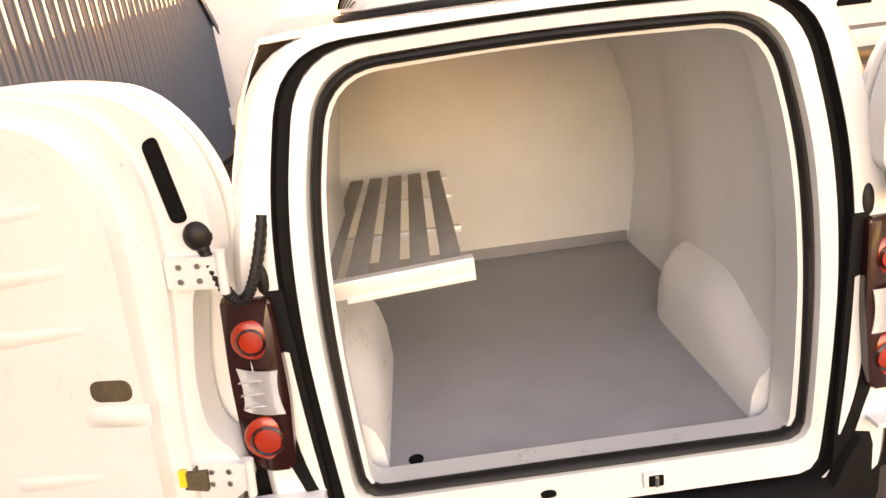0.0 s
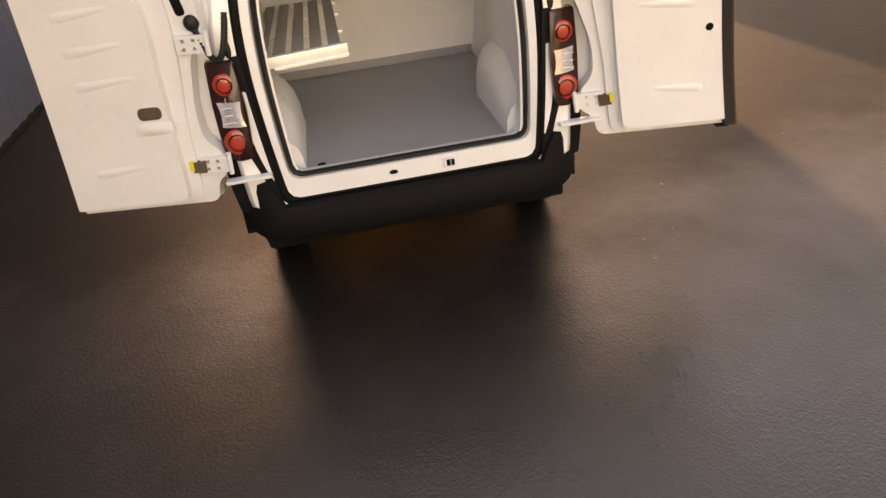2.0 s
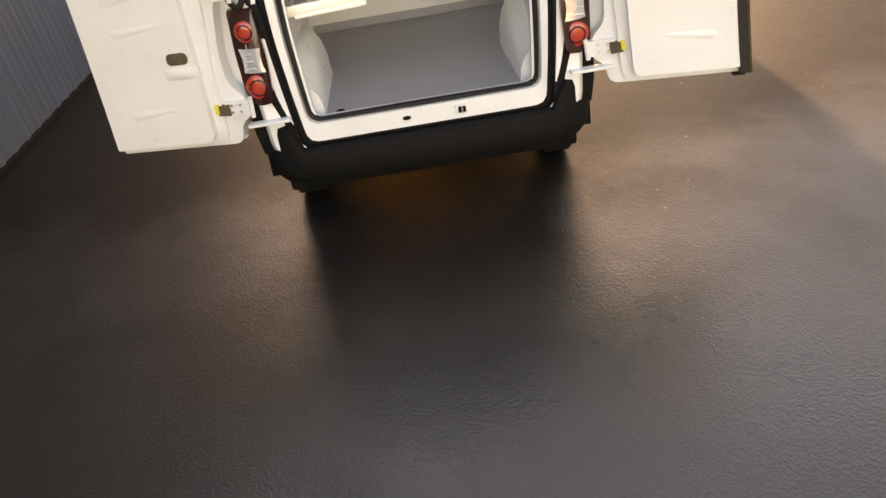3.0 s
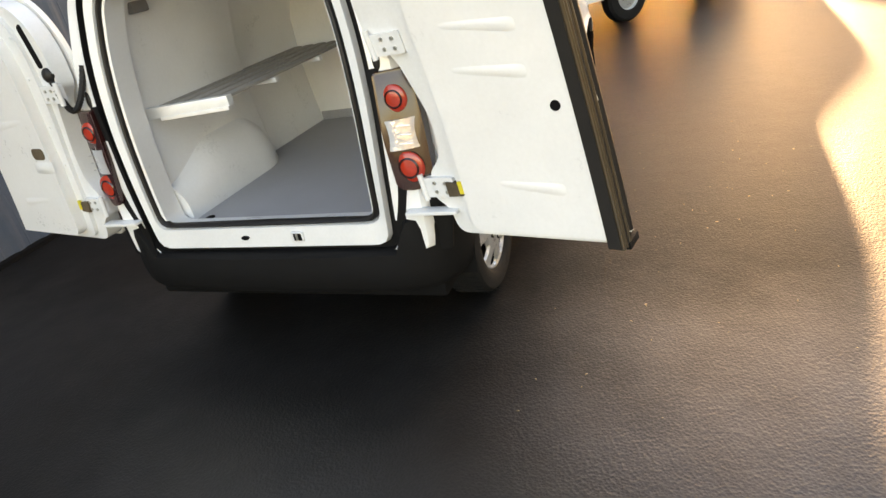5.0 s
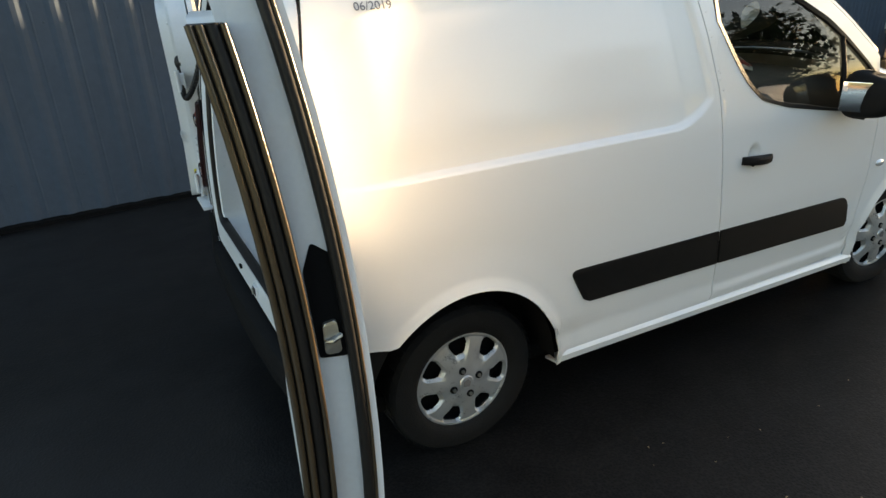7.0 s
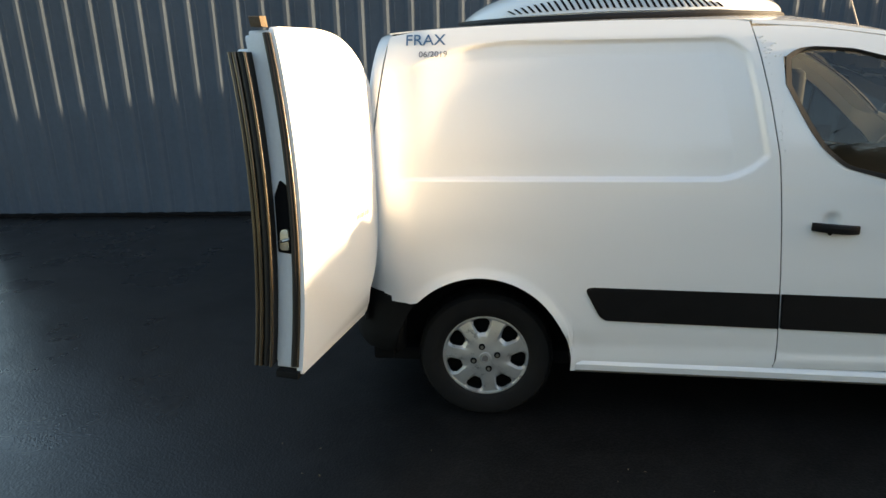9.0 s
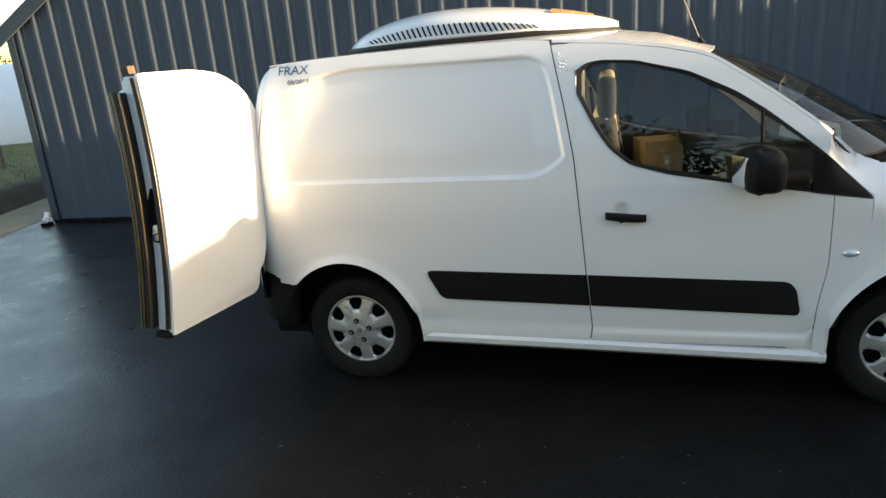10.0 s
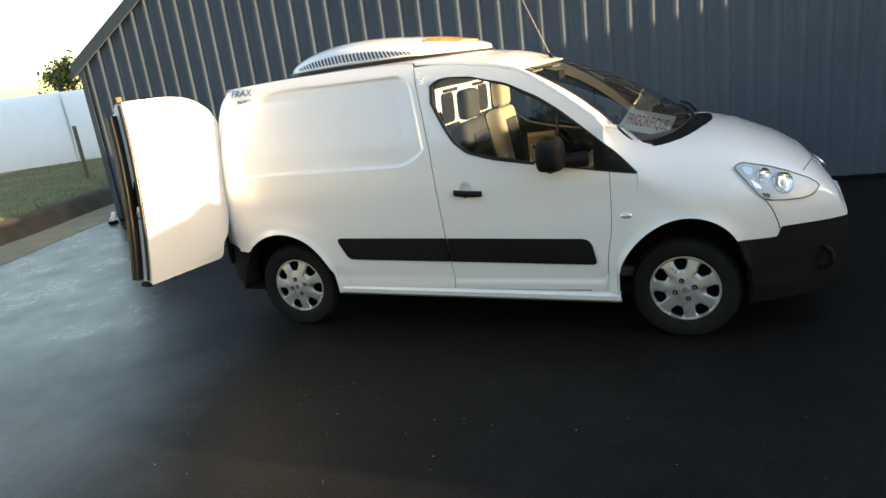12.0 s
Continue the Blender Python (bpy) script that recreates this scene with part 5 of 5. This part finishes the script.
for k in range(3):
    a = math.pi / 2 + k * 2 * math.pi / 3
    part("steering_spoke", tube([sc, sc + q @ Vector((0.18 * math.cos(a), 0.18 * math.sin(a), 0))], 0.013, 8), M_PLASTIC, wh)


def pad(x0, x1, y0, y1, z0, z1, bev):
    bm = box(x0, x1, y0, y1, z0, z1, bev, seg=4)
    return bm


def cab_seat(y, cover, lab):
    s = part("cab_seat", pad(1.30, 1.80, y - 0.24, y + 0.24, 0.72, 0.88, 0.05), cover, van, lab)
    bk = pad(1.16, 1.30, y - 0.23, y + 0.23, 0.82, 1.40, 0.055)
    bmesh.ops.rotate(bk, cent=(1.25, y, 0.85), matrix=Matrix.Rotation(radians(-11), 3, "Y"), verts=bk.verts)
    part("backrest", bk, cover, s)
    ins = pad(1.285, 1.315, y - 0.14, y + 0.14, 0.92, 1.30, 0.012)
    bmesh.ops.rotate(ins, cent=(1.25, y, 0.85), matrix=Matrix.Rotation(radians(-11), 3, "Y"), verts=ins.verts)
    part("seat_insert", ins, M_SEATD, s, "dark seat insert")
    hd = pad(1.10, 1.20, y - 0.13, y + 0.13, 1.40, 1.60, 0.045)
    part("headrest", hd, cover, s)
    for w in (-0.06, 0.06):
        part("headrest_post", cyl((1.145, y + w, 1.34), (1.15, y + w, 1.44), 0.007, seg=8), M_STEEL, s)
    part("seat_base", box(1.32, 1.72, y - 0.2, y + 0.2, 0.44, 0.73, 0.02), M_DASH, s)
    s.matrix_local = Matrix.Translation((0.12, 0, 0))


cab_seat(-0.42, M_SEATD, "dark grey cloth seat")
cab_seat(0.42, M_SEAT, "beige and dark cloth seat")
for sgn in (-1, 1):
    part("seat_belt", tube([(1.16, sgn * 0.70, 1.48), (1.20, sgn * 0.62, 1.1), (1.28, sgn * 0.60, 0.62)], 0.012, 6), M_PLASTIC, van, "dark seat belt")
part("rear_view_mirror", box(1.86, 1.88, -0.11, 0.11, 1.58, 1.64, 0.008), M_PLASTIC, van, "interior mirror")
for sgn in (-1, 1):
    vis = box(1.66, 1.78, sgn * 0.33 - 0.16, sgn * 0.33 + 0.16, 1.655, 1.668, 0.005)
    part("sun_visor", vis, M_FARGREY, van, "light sun visor")

# the cab stands a little further forward over the sill than the tables above have it; the wheel arches stay
AHEAD = lerp_table([(0.15, 0.0), (0.40, 0.032), (0.70, 0.045), (1.0, 0.06), (1.14, 0.085), (1.30, 0.088), (1.45, 0.058), (1.8, 0.05), (2.2, 0.034), (2.45, 0.032),
                    (2.95, 0.045), (3.3, 0.022), (3.66, -0.012)])
STAYS = ("wheel", "rear_door", "roof_cooler", "load_lining", "bulkhead", "skirting", "load_floor", "floor_edge", "wheel_box", "slatted_shelf", "arch_liner", "underbody", "tail_lamp")
bpy.context.view_layer.update()
for top in van.children:
    if top.name.split(".")[0] in STAYS:
        continue
    for ob in (top, *top.children_recursive):
        m, back = ob.matrix_world.copy(), ob.matrix_world.inverted()
        for v in ob.data.vertices:
            p = m @ v.co
            if p.x > 0.30:
                p.x += AHEAD(p.x) * smooth_step((p.x - 0.30) / 0.15) * smooth_step((p.z - 0.12 - 0.36 * smooth_step((p.x - 2.05) / 0.25)) / 0.30)
                v.co = back @ p

# carton on the far seat
carton = part("cardboard_box", box(-0.12, 0.12, -0.13, 0.13, 0.0, 0.27, 0.004), M_BOARD)
carton.matrix_world = pose(1.67, 0.40, 0.881, 0, 0, 14)
tagged(carton, "plain brown cardboard box standing on the cab seat", "box")
for sgn in (-1, 1):
    flap = box(-0.12, 0.12, sgn * 0.065 - 0.063, sgn * 0.065 + 0.063, 0.271, 0.276, 0.001)
    part("flap", flap, M_BOARD, carton)

# card on the dashboard, leaning towards the screen
ca, cb_, cc = Vector((2.288, 0.0, 1.250)), Vector((2.60, 0.0, 1.166)), Vector((2.44, 0.30, 1.330))
cx = (cb_ - ca).normalized()
cz = cx.cross(cc - ca).normalized()
cy = cz.cross(cx)
mid_ = (cb_ + cc) / 2 + Vector((-0.04, -0.02, -0.042))
card_pose = Matrix((cx, cy, cz)).transposed().to_4x4()
card_pose.translation = mid_
card = part("sign_card", prism(rounded([(-0.185, -0.155), (0.145, -0.155), (0.185, 0.155), (-0.145, 0.155)], [0.025] * 4), 0, 0.004, lambda a, b, t: (a, b, t)), M_CARD)
card.matrix_world = card_pose
tagged(card, "white laminated card with red lettering on the dashboard", "sign")
lettering("letters", "FRIGORIFIQUE", 0.05, M_REDTXT, pose(0.0, -0.004, 0.0055) @ Matrix(((0.88, 0.10, 0, 0), (0, 4.4, 0, 0), (0, 0, 1, 0), (0, 0, 0, 1))), card)


# ---------------------------------------------------------------- ground
def sheet(name, pts, z, material, label, category="ground"):
    bm = bmesh.new()
    bm.faces.new([bm.verts.new((x, y, z)) for x, y in pts])
    bmesh.ops.recalc_face_normals(bm, faces=bm.faces)
    for f in bm.faces:
        if f.normal.z < 0:
            f.normal_flip()
    ob = part(name, bm, material, smooth=False)
    return tagged(ob, label, category, kind="structure")


sheet("ground", [(-1500, -1500), (1500, -1500), (1500, 1500), (-1500, 1500)], 0.0, M_ASPHALT, "dark damp asphalt yard", "asphalt")

# building: gable wall of ribbed sheets behind the van
WALL0 = Vector((-5.74, 2.86, 0))
WALL_DIR = Vector((1, 0.062, 0)).normalized()
WALL_OUT = Vector((WALL_DIR.y, -WALL_DIR.x, 0))
RIDGE = 8.5


def eaves(s):
    return 2.44 + 0.60 * (s if s < RIDGE else 2 * RIDGE - s)


wall = part("wall_north", prism([(0.02, 0.03), (2 * RIDGE - 0.02, 0.03), (2 * RIDGE - 0.02, 2.38), (RIDGE, eaves(RIDGE) - 0.06), (0.02, 2.38)], 0.0, 0.14,
                                lambda a, b, t: WALL0 + WALL_DIR * a - WALL_OUT * t + Vector((0, 0, b))), M_ROOF, smooth=False)
tagged(wall, "slate blue ribbed metal gable wall of a shed", "wall", kind="structure")
PITCH = 0.25
profile = [(0.0, 0.0), (0.060, 0.0), (0.098, 0.012), (0.132, 0.012), (0.170, 0.0), (0.20, 0.0), (0.206, 0.004), (0.214, 0.004), (0.22, 0.0), (0.25, 0.0)]
for i in range(17):
    rows = []
    for k in range(4):
        for j, (a, t) in enumerate(profile[:-1] if k < 3 else profile):
            s = i + k * PITCH + a
            p = WALL0 + WALL_DIR * (s - 0.001 * (k == 3 and j == len(profile) - 1)) + WALL_OUT * (0.004 + t + 0.0015 * (i % 2))
            rows.append([(p.x, p.y, z) for z in (0.02, eaves(s) * 0.5, eaves(s) - 0.03)])
    bm = grid(rows)
    bmesh.ops.recalc_face_normals(bm, faces=bm.faces)
    part("cladding_sheet", bm, M_CLAD, wall, smooth=False, thick=0.0)
rnd = random.Random(3)
for i in range(17):
    for z in (0.35, 1.5):
        for k in range(4):
            s = i + k * PITCH + 0.03
            p = WALL0 + WALL_DIR * s + WALL_OUT * 0.004
            if i > 8 or k % 2:
                continue
            part("cladding_screw", cyl((p.x, p.y, z), tuple(p + WALL_OUT * 0.006 + Vector((0, 0, z))), 0.008, seg=6), M_TRIM, wall, smooth=False)
# verge flashing, corner flashing, base drip
for side in (0, 1):
    s0, s1 = (-0.14, RIDGE) if side == 0 else (RIDGE, 2 * RIDGE + 0.14)
    a, b = WALL0 + WALL_DIR * s0 + Vector((0, 0, eaves(s0))), WALL0 + WALL_DIR * s1 + Vector((0, 0, eaves(s1)))
    bm = grid([[p + WALL_OUT * t + Vector((0, 0, z)) for t, z in ((0.05, -0.13), (0.075, -0.13), (0.075, 0.035), (-0.10, 0.05))] for p in (a, b)])
    bmesh.ops.recalc_face_normals(bm, faces=bm.faces)
    tagged(part("verge_trim", bm, M_TRIM, smooth=False, thick=0.004), "slate blue verge flashing", "flashing", kind="structure")
c = WALL0 + WALL_DIR * 0.0
bm = grid([[c + WALL_DIR * a + WALL_OUT * t + Vector((0, 0, z)) for a, t in ((0.07, 0.040), (-0.03, 0.040), (-0.03, -0.10))] for z in (0.02, eaves(0) - 0.05)])
bmesh.ops.recalc_face_normals(bm, faces=bm.faces)
tagged(part("corner_trim", bm, M_TRIM, smooth=False, thick=0.003), "slate blue corner flashing", "flashing", kind="structure")
bm = grid([[WALL0 + WALL_DIR * s + WALL_OUT * t + Vector((0, 0, z)) for t, z in ((0.0, 0.045), (0.045, 0.035), (0.045, 0.0))] for s in (0, 2 * RIDGE)])
bmesh.ops.recalc_face_normals(bm, faces=bm.faces)
tagged(part("base_trim", bm, M_DARK, smooth=False, thick=0.003), "metal drip trim at the wall's foot", "flashing", kind="structure")
# long side walls and roof that close the shed
for s, nm in ((0.0, "wall_west"), (2 * RIDGE, "wall_east")):
    p0 = WALL0 + WALL_DIR * s - WALL_OUT * 0.14
    p1 = p0 - WALL_OUT * 14
    w = WALL_DIR * (0.12 if s == 0 else -0.12)
    bm = bmesh.new()
    vs = [[bm.verts.new(p + Vector((0, 0, z))) for p in (p0, p1, p1 + w, p0 + w)] for z in (0.0, 2.41)]
    for k in range(4):
        bm.faces.new([vs[0][k], vs[0][(k + 1) % 4], vs[1][(k + 1) % 4], vs[1][k]])
    bm.faces.new(vs[1])
    bmesh.ops.recalc_face_normals(bm, faces=bm.faces)
    tagged(part(nm, bm, M_CLAD, smooth=False), "slate blue metal side wall of the shed", "wall", kind="structure")
for side in (0, 1):
    s0, s1 = (-0.12, RIDGE) if side == 0 else (RIDGE, 2 * RIDGE + 0.12)
    bm = grid([[WALL0 + WALL_DIR * s - WALL_OUT * d + Vector((0, 0, eaves(s) + 0.01)) for s in (s0, s1)] for d in (-0.06, 14.2)])
    bmesh.ops.recalc_face_normals(bm, faces=bm.faces)
    tagged(part("shed_roof", bm, M_ROOF, smooth=False, thick=0.05), "dark metal roof of the shed", "roof", kind="structure")
# drain outlet at the corner
p = WALL0 + WALL_DIR * -0.02 + WALL_OUT * 0.09
shoe = part("drain_shoe", tube([p + Vector((-0.02, 0, 0.16)), p + Vector((-0.015, -0.03, 0.09)), p + Vector((0.02, -0.12, 0.05))], 0.035, 12), M_FARWHITE)
tagged(shoe, "small pale drain outlet at the shed's corner", "drain")
part("drain_foot", box(p.x - 0.03, p.x + 0.07, p.y - 0.14, p.y - 0.02, 0.0, 0.04, 0.01), M_DARK, shoe)

# bank at the yard's edge: sandy strip, earth face, grass slope, path
ED = Vector((-0.27, 1.0, 0)).normalized()     # along the yard's edge
EN = Vector((-1.0, -0.27, 0)).normalized()    # away from the yard
E0 = Vector((-5.55, 0.9, 0))


def bank_z(d, s):
    w = 0.022 * noise.noise((s * 0.8, d * 0.8, 0.0))
    return 0.004 + 0.02 * smooth_step(d / 0.3) + 0.26 * smooth_step((d - 0.75) / 0.45) + 0.10 * smooth_step((d - 1.2) / 6) + w * smooth_step(d / 1.0)


def bank(name, d0, d1, nd, material, label, cat):
    rows = []
    for s in linspace(-16, 26, 85):
        rows.append([tuple((E0 + ED * s + EN * (d + 0.10 * noise.noise((s * 0.5, 3.0, d)))).xy) + (bank_z(d, s),) for d in linspace(d0, d1, nd)])
    bm = grid(rows)
    bmesh.ops.recalc_face_normals(bm, faces=bm.faces)
    return tagged(part(name, bm, material), label, cat, kind="structure")


bank("ground_verge", 0.0, 0.80, 6, M_SAND, "sandy gravel verge along the yard", "gravel")
bank("ground_bank", 0.80, 1.35, 8, M_EARTH, "brown earth face of the bank", "earth")
bank("ground_grass", 1.35, 6.6, 24, M_GRASS, "short winter grass on the bank", "grass")
bank("ground_path", 6.6, 9.5, 8, M_SAND, "pale sandy track behind the bank", "track")
bank("ground_field", 9.5, 60, 20, M_GRASS, "grass field behind the track", "grass")
rnd = random.Random(8)
verts, faces = [], []
for _ in range(9000):
    d, s = 1.30 + 5.2 * rnd.random() ** 1.5, rnd.uniform(-4, 12)
    b = E0 + ED * s + EN * d
    b.z = bank_z(d, s) - 0.005
    h, a, w = rnd.uniform(0.03, 0.085), rnd.uniform(0, 6.28), 0.006
    lean = Vector((rnd.uniform(-1, 1), rnd.uniform(-1, 1), 0)) * 0.03
    i = len(verts)
    verts += [b + Vector((w * math.cos(a), w * math.sin(a), 0)), b - Vector((w * math.cos(a), w * math.sin(a), 0)), b + lean + Vector((0, 0, h))]
    faces.append((i, i + 1, i + 2))
me = bpy.data.meshes.new("grass_tufts")
me.from_pydata([tuple(v) for v in verts], [], faces)
me.materials.append(M_BLADE)
tagged(new("grass_tufts", me), "short ragged grass blades on the bank", "grass", kind="stuff")

# bits of dry leaf and grit on the asphalt beside the van
rnd = random.Random(14)
verts, faces = [], []
for _ in range(90):
    x, y = rnd.gauss(0.6, 1.2), rnd.gauss(-1.9, 0.5)
    if y > -1.05:
        continue
    r, a, tilt_ = rnd.uniform(0.003, 0.008) * rnd.choice((1, 1, 1.6)), rnd.uniform(0, 6.28), rnd.uniform(0.1, 0.5)
    i = len(verts)
    for q, (u, w) in enumerate(((-1.0, 0), (-0.2, 0.5), (1.0, 0.1), (0.1, -0.45))):
        verts.append((x + r * (u * math.cos(a) - w * math.sin(a)), y + r * (u * math.sin(a) + w * math.cos(a)), 0.003 + r * tilt_ * (q % 2)))
    faces.append((i + 3, i + 2, i + 1, i))
me = bpy.data.meshes.new("leaf_litter")
me.from_pydata(verts, [], faces)
me.materials.append(M_LITTER)
tagged(new("leaf_litter", me), "scattered bits of dry leaf on the asphalt", "litter", kind="stuff")

# white polytunnel
tun = thing("polytunnel", "long white plastic growing tunnel beyond the bank", "tunnel", pose(-24.0, 1.25, 0.28, 0, 0, -38.9))
rows = [[(3.4 * math.cos(a), y, 2.1 * math.sin(a)) for a in linspace(0, math.pi, 25)] for y in linspace(0, 20, 17)]
bm = grid(rows)
for r, flip in ((rows[0], 0), (rows[-1], 1)):
    bm.faces.new([bm.verts.new(p) for p in (r if flip else r[::-1])])
bmesh.ops.recalc_face_normals(bm, faces=bm.faces)
part("tunnel_film", bm, M_FILM, tun, "white film cover")
for y in linspace(0, 20, 9):
    part("tunnel_hoop", tube([(3.43 * math.cos(a), y, 2.13 * math.sin(a)) for a in linspace(0, math.pi, 21)], 0.03, 6), M_STEEL, tun)
# fence post by the bank
fp = part("fence_post", tube([(-9.6, 5.7, 0.2), (-9.62, 5.72, 1.45)], 0.04, 8), M_WOOD)
tagged(fp, "weathered round fence post in the grass", "post")


# ---------------------------------------------------------------- trees
def tree(x, y, height, spread, seed, mtl=None, leaves=2600, leaf=0.10, group="trees behind the yard", label="broad evergreen tree with a ragged crown"):
    rnd = random.Random(seed)
    t = thing("tree", label, "tree", pose(x, y, 0), group)
    limbs = bmesh.new()
    tube([(0, 0, 0), (0.04, 0.02, height * 0.3), (-0.03, 0.05, height * 0.6), (0.02, 0, height * 0.9)], 0.1, 8, limbs,
         [height * 0.030, height * 0.022, height * 0.014, height * 0.004])
    tips = []
    for k in range(26):
        z = height * rnd.uniform(0.22, 0.92)
        a = rnd.uniform(0, 6.28)
        r = spread * (1 - (z / height - 0.35) ** 2 * 1.6) * rnd.uniform(0.55, 1.05)
        r = max(r, 0.15)
        p1 = Vector((r * math.cos(a), r * math.sin(a), z + r * rnd.uniform(0.05, 0.5)))
        tube([(0, 0, z * 0.9), p1 * 0.5 + Vector((0, 0, z * 0.46)), p1], 0.03, 5, limbs, [height * 0.008, height * 0.005, height * 0.002])
        tips.append(p1)
        tips.append(p1 * 0.6 + Vector((0, 0, z * 0.4)))
    part("trunk", limbs, M_BARK, t)
    vs, fs = [], []
    for _ in range(leaves):
        c = rnd.choice(tips)
        rr = spread * 0.24
        p = c + Vector((rnd.gauss(0, rr), rnd.gauss(0, rr), rnd.gauss(0, rr * 0.8)))
        u = Vector((rnd.uniform(-1, 1), rnd.uniform(-1, 1), rnd.uniform(-1, 1))).normalized()
        v = u.orthogonal().normalized()
        s = leaf * rnd.uniform(0.6, 1.4)
        i = len(vs)
        vs += [tuple(p - u * s), tuple(p + v * s * 0.45), tuple(p + u * s), tuple(p - v * s * 0.45)]
        fs.append((i, i + 1, i + 2, i + 3))
    me = bpy.data.meshes.new("crown")
    me.from_pydata(vs, [], fs)
    me.materials.append(mtl or M_LEAF)
    ob = new("crown", me)
    ob.parent = t
    return t


tree(-21.6, 16.3, 3.9, 1.1, 1, leaves=2600, leaf=0.10)
tree(-24.0, 22.5, 4.4, 1.4, 2, leaves=2600, leaf=0.11)
# wood on the far side of the yard, behind the camera's walk
for k in range(9):
    tree(-16 + 6.0 * k + (k * 37 % 5) * 0.5, -20 - (k * 53 % 7), 8.5 + (k * 29 % 4), 3.2, 20 + k, M_HEDGE, leaves=3400, leaf=0.26,
         group="wood across the yard", label="dark tree of the wood across the yard")


# ---------------------------------------------------------------- other vehicles ahead
def far_wheel(parent, x, y, r=0.34, w=0.2):
    ob = part("wheel", lathe([(r * 0.55, -w / 2), (r * 0.9, -w / 2), (r, -w * 0.35), (r, w * 0.35), (r * 0.9, w / 2), (r * 0.55, w / 2)], 28), M_TYRE, parent)
    ob.matrix_local = Matrix.Translation((x, y, r))
    rim = part("rim", lathe([(0.0, w * 0.40), (r * 0.3, w * 0.42), (r * 0.5, w * 0.3), (r * 0.56, w * 0.48)], 24), M_HUB, ob)
    rim2 = part("rim", lathe([(0.0, -w * 0.40), (r * 0.3, -w * 0.42), (r * 0.5, -w * 0.3), (r * 0.56, -w * 0.48)], 24), M_HUB, ob)


def box_van(name, m, length, height, label, stripe=True):
    t = thing(name, label, "van", m, "vehicles ahead")
    hl = length / 2
    prof = rounded([(-hl, 0.38), (hl - 0.1, 0.36), (hl, 0.55), (hl - 0.05, 0.95), (hl - 0.75, 1.15), (hl - 1.35, height - 0.12), (hl - 1.9, height), (-hl + 0.1, height), (-hl, height - 0.15)],
                   [0.05, 0.08, 0.1, 0.15, 0.15, 0.2, 0.2, 0.15, 0.1])
    part("body", prism(prof, -0.95, 0.95, lambda a, b, t: (a, t, b), 0.0), M_FARWHITE, t, "white body")
    for sgn in (-1, 1):
        if stripe:
            part("side_strip", box(-hl + 0.3, hl - 0.5, sgn * 0.955 - 0.01, sgn * 0.955 + 0.01, 0.58, 0.74, 0.004), M_FARGREY, t, "grey side strip")
        part("side_window", prism([(hl - 1.75, 1.2), (hl - 0.95, 1.2), (hl - 1.38, height - 0.25), (hl - 1.75, height - 0.25)], 0.952, 0.958,
                                  lambda a, b, q: (a, sgn * q, b)), M_DARK, t, "dark cab window")
        for x in (-hl + 0.9, hl - 0.85):
            far_wheel(t, x, sgn * 0.82)
        part("door_gap", box(0.2, 0.215, sgn * 0.953 - 0.003, sgn * 0.953 + 0.003, 0.5, height - 0.2), M_FARGREY, t)
    return t


box_van("parked_van", pose(13.4, 5.2, 0, 0, 0, 92), 5.4, 3.05, "tall white panel van with a grey side strip parked ahead")
box_van("parked_van", pose(13.0, 0.0, 0, 0, 0, -90), 5.95, 2.40, "white panel van parked across the yard ahead")
box_van("parked_van", pose(14.4, -11.6, 0, 0, 0, 78), 5.0, 2.4, "white panel van parked beside a trailer")
# flat trailers with white boards
for m, lab in ((pose(11.2, -7.2, 0, 0, 0, 96), "low trailer with white boards standing in dry grass"), (pose(11.9, 2.55, 0, 0, 0, 92), "low trailer with white side boards")):
    t = thing("trailer", lab, "trailer", m, "trailers ahead")
    part("deck", box(-1.6, 1.6, -0.8, 0.8, 0.45, 0.53, 0.01), M_FARGREY, t)
    for sgn in (-1, 1):
        for k in range(4):
            part("side_board", box(-1.6 + 0.8 * k + 0.01, -0.8 + 0.8 * k - 0.01, sgn * 0.81 - 0.015, sgn * 0.81 + 0.015, 0.53, 0.86, 0.005), M_FARWHITE, t)
        far_wheel(t, 0.1, sgn * 0.86, 0.27, 0.16)
    part("drawbar", tube([(1.6, 0, 0.45), (2.6, 0, 0.42)], 0.04, 8), M_FARGREY, t)
# vans whose long shadows lie beside the camera's walk
# unseen van, added so its shadow bounds the sunlit strip on the right
box_van("parked_van", pose(16.5, -5.40, 0, 0, 0, 90), 5.2, 2.5, "unseen white panel van added for the shadow it casts")
box_van("parked_van", pose(8.09, -0.58, 0, 0, 0, -42), 3.2, 1.84, "white high-wheeled van standing against the sun", stripe=False)
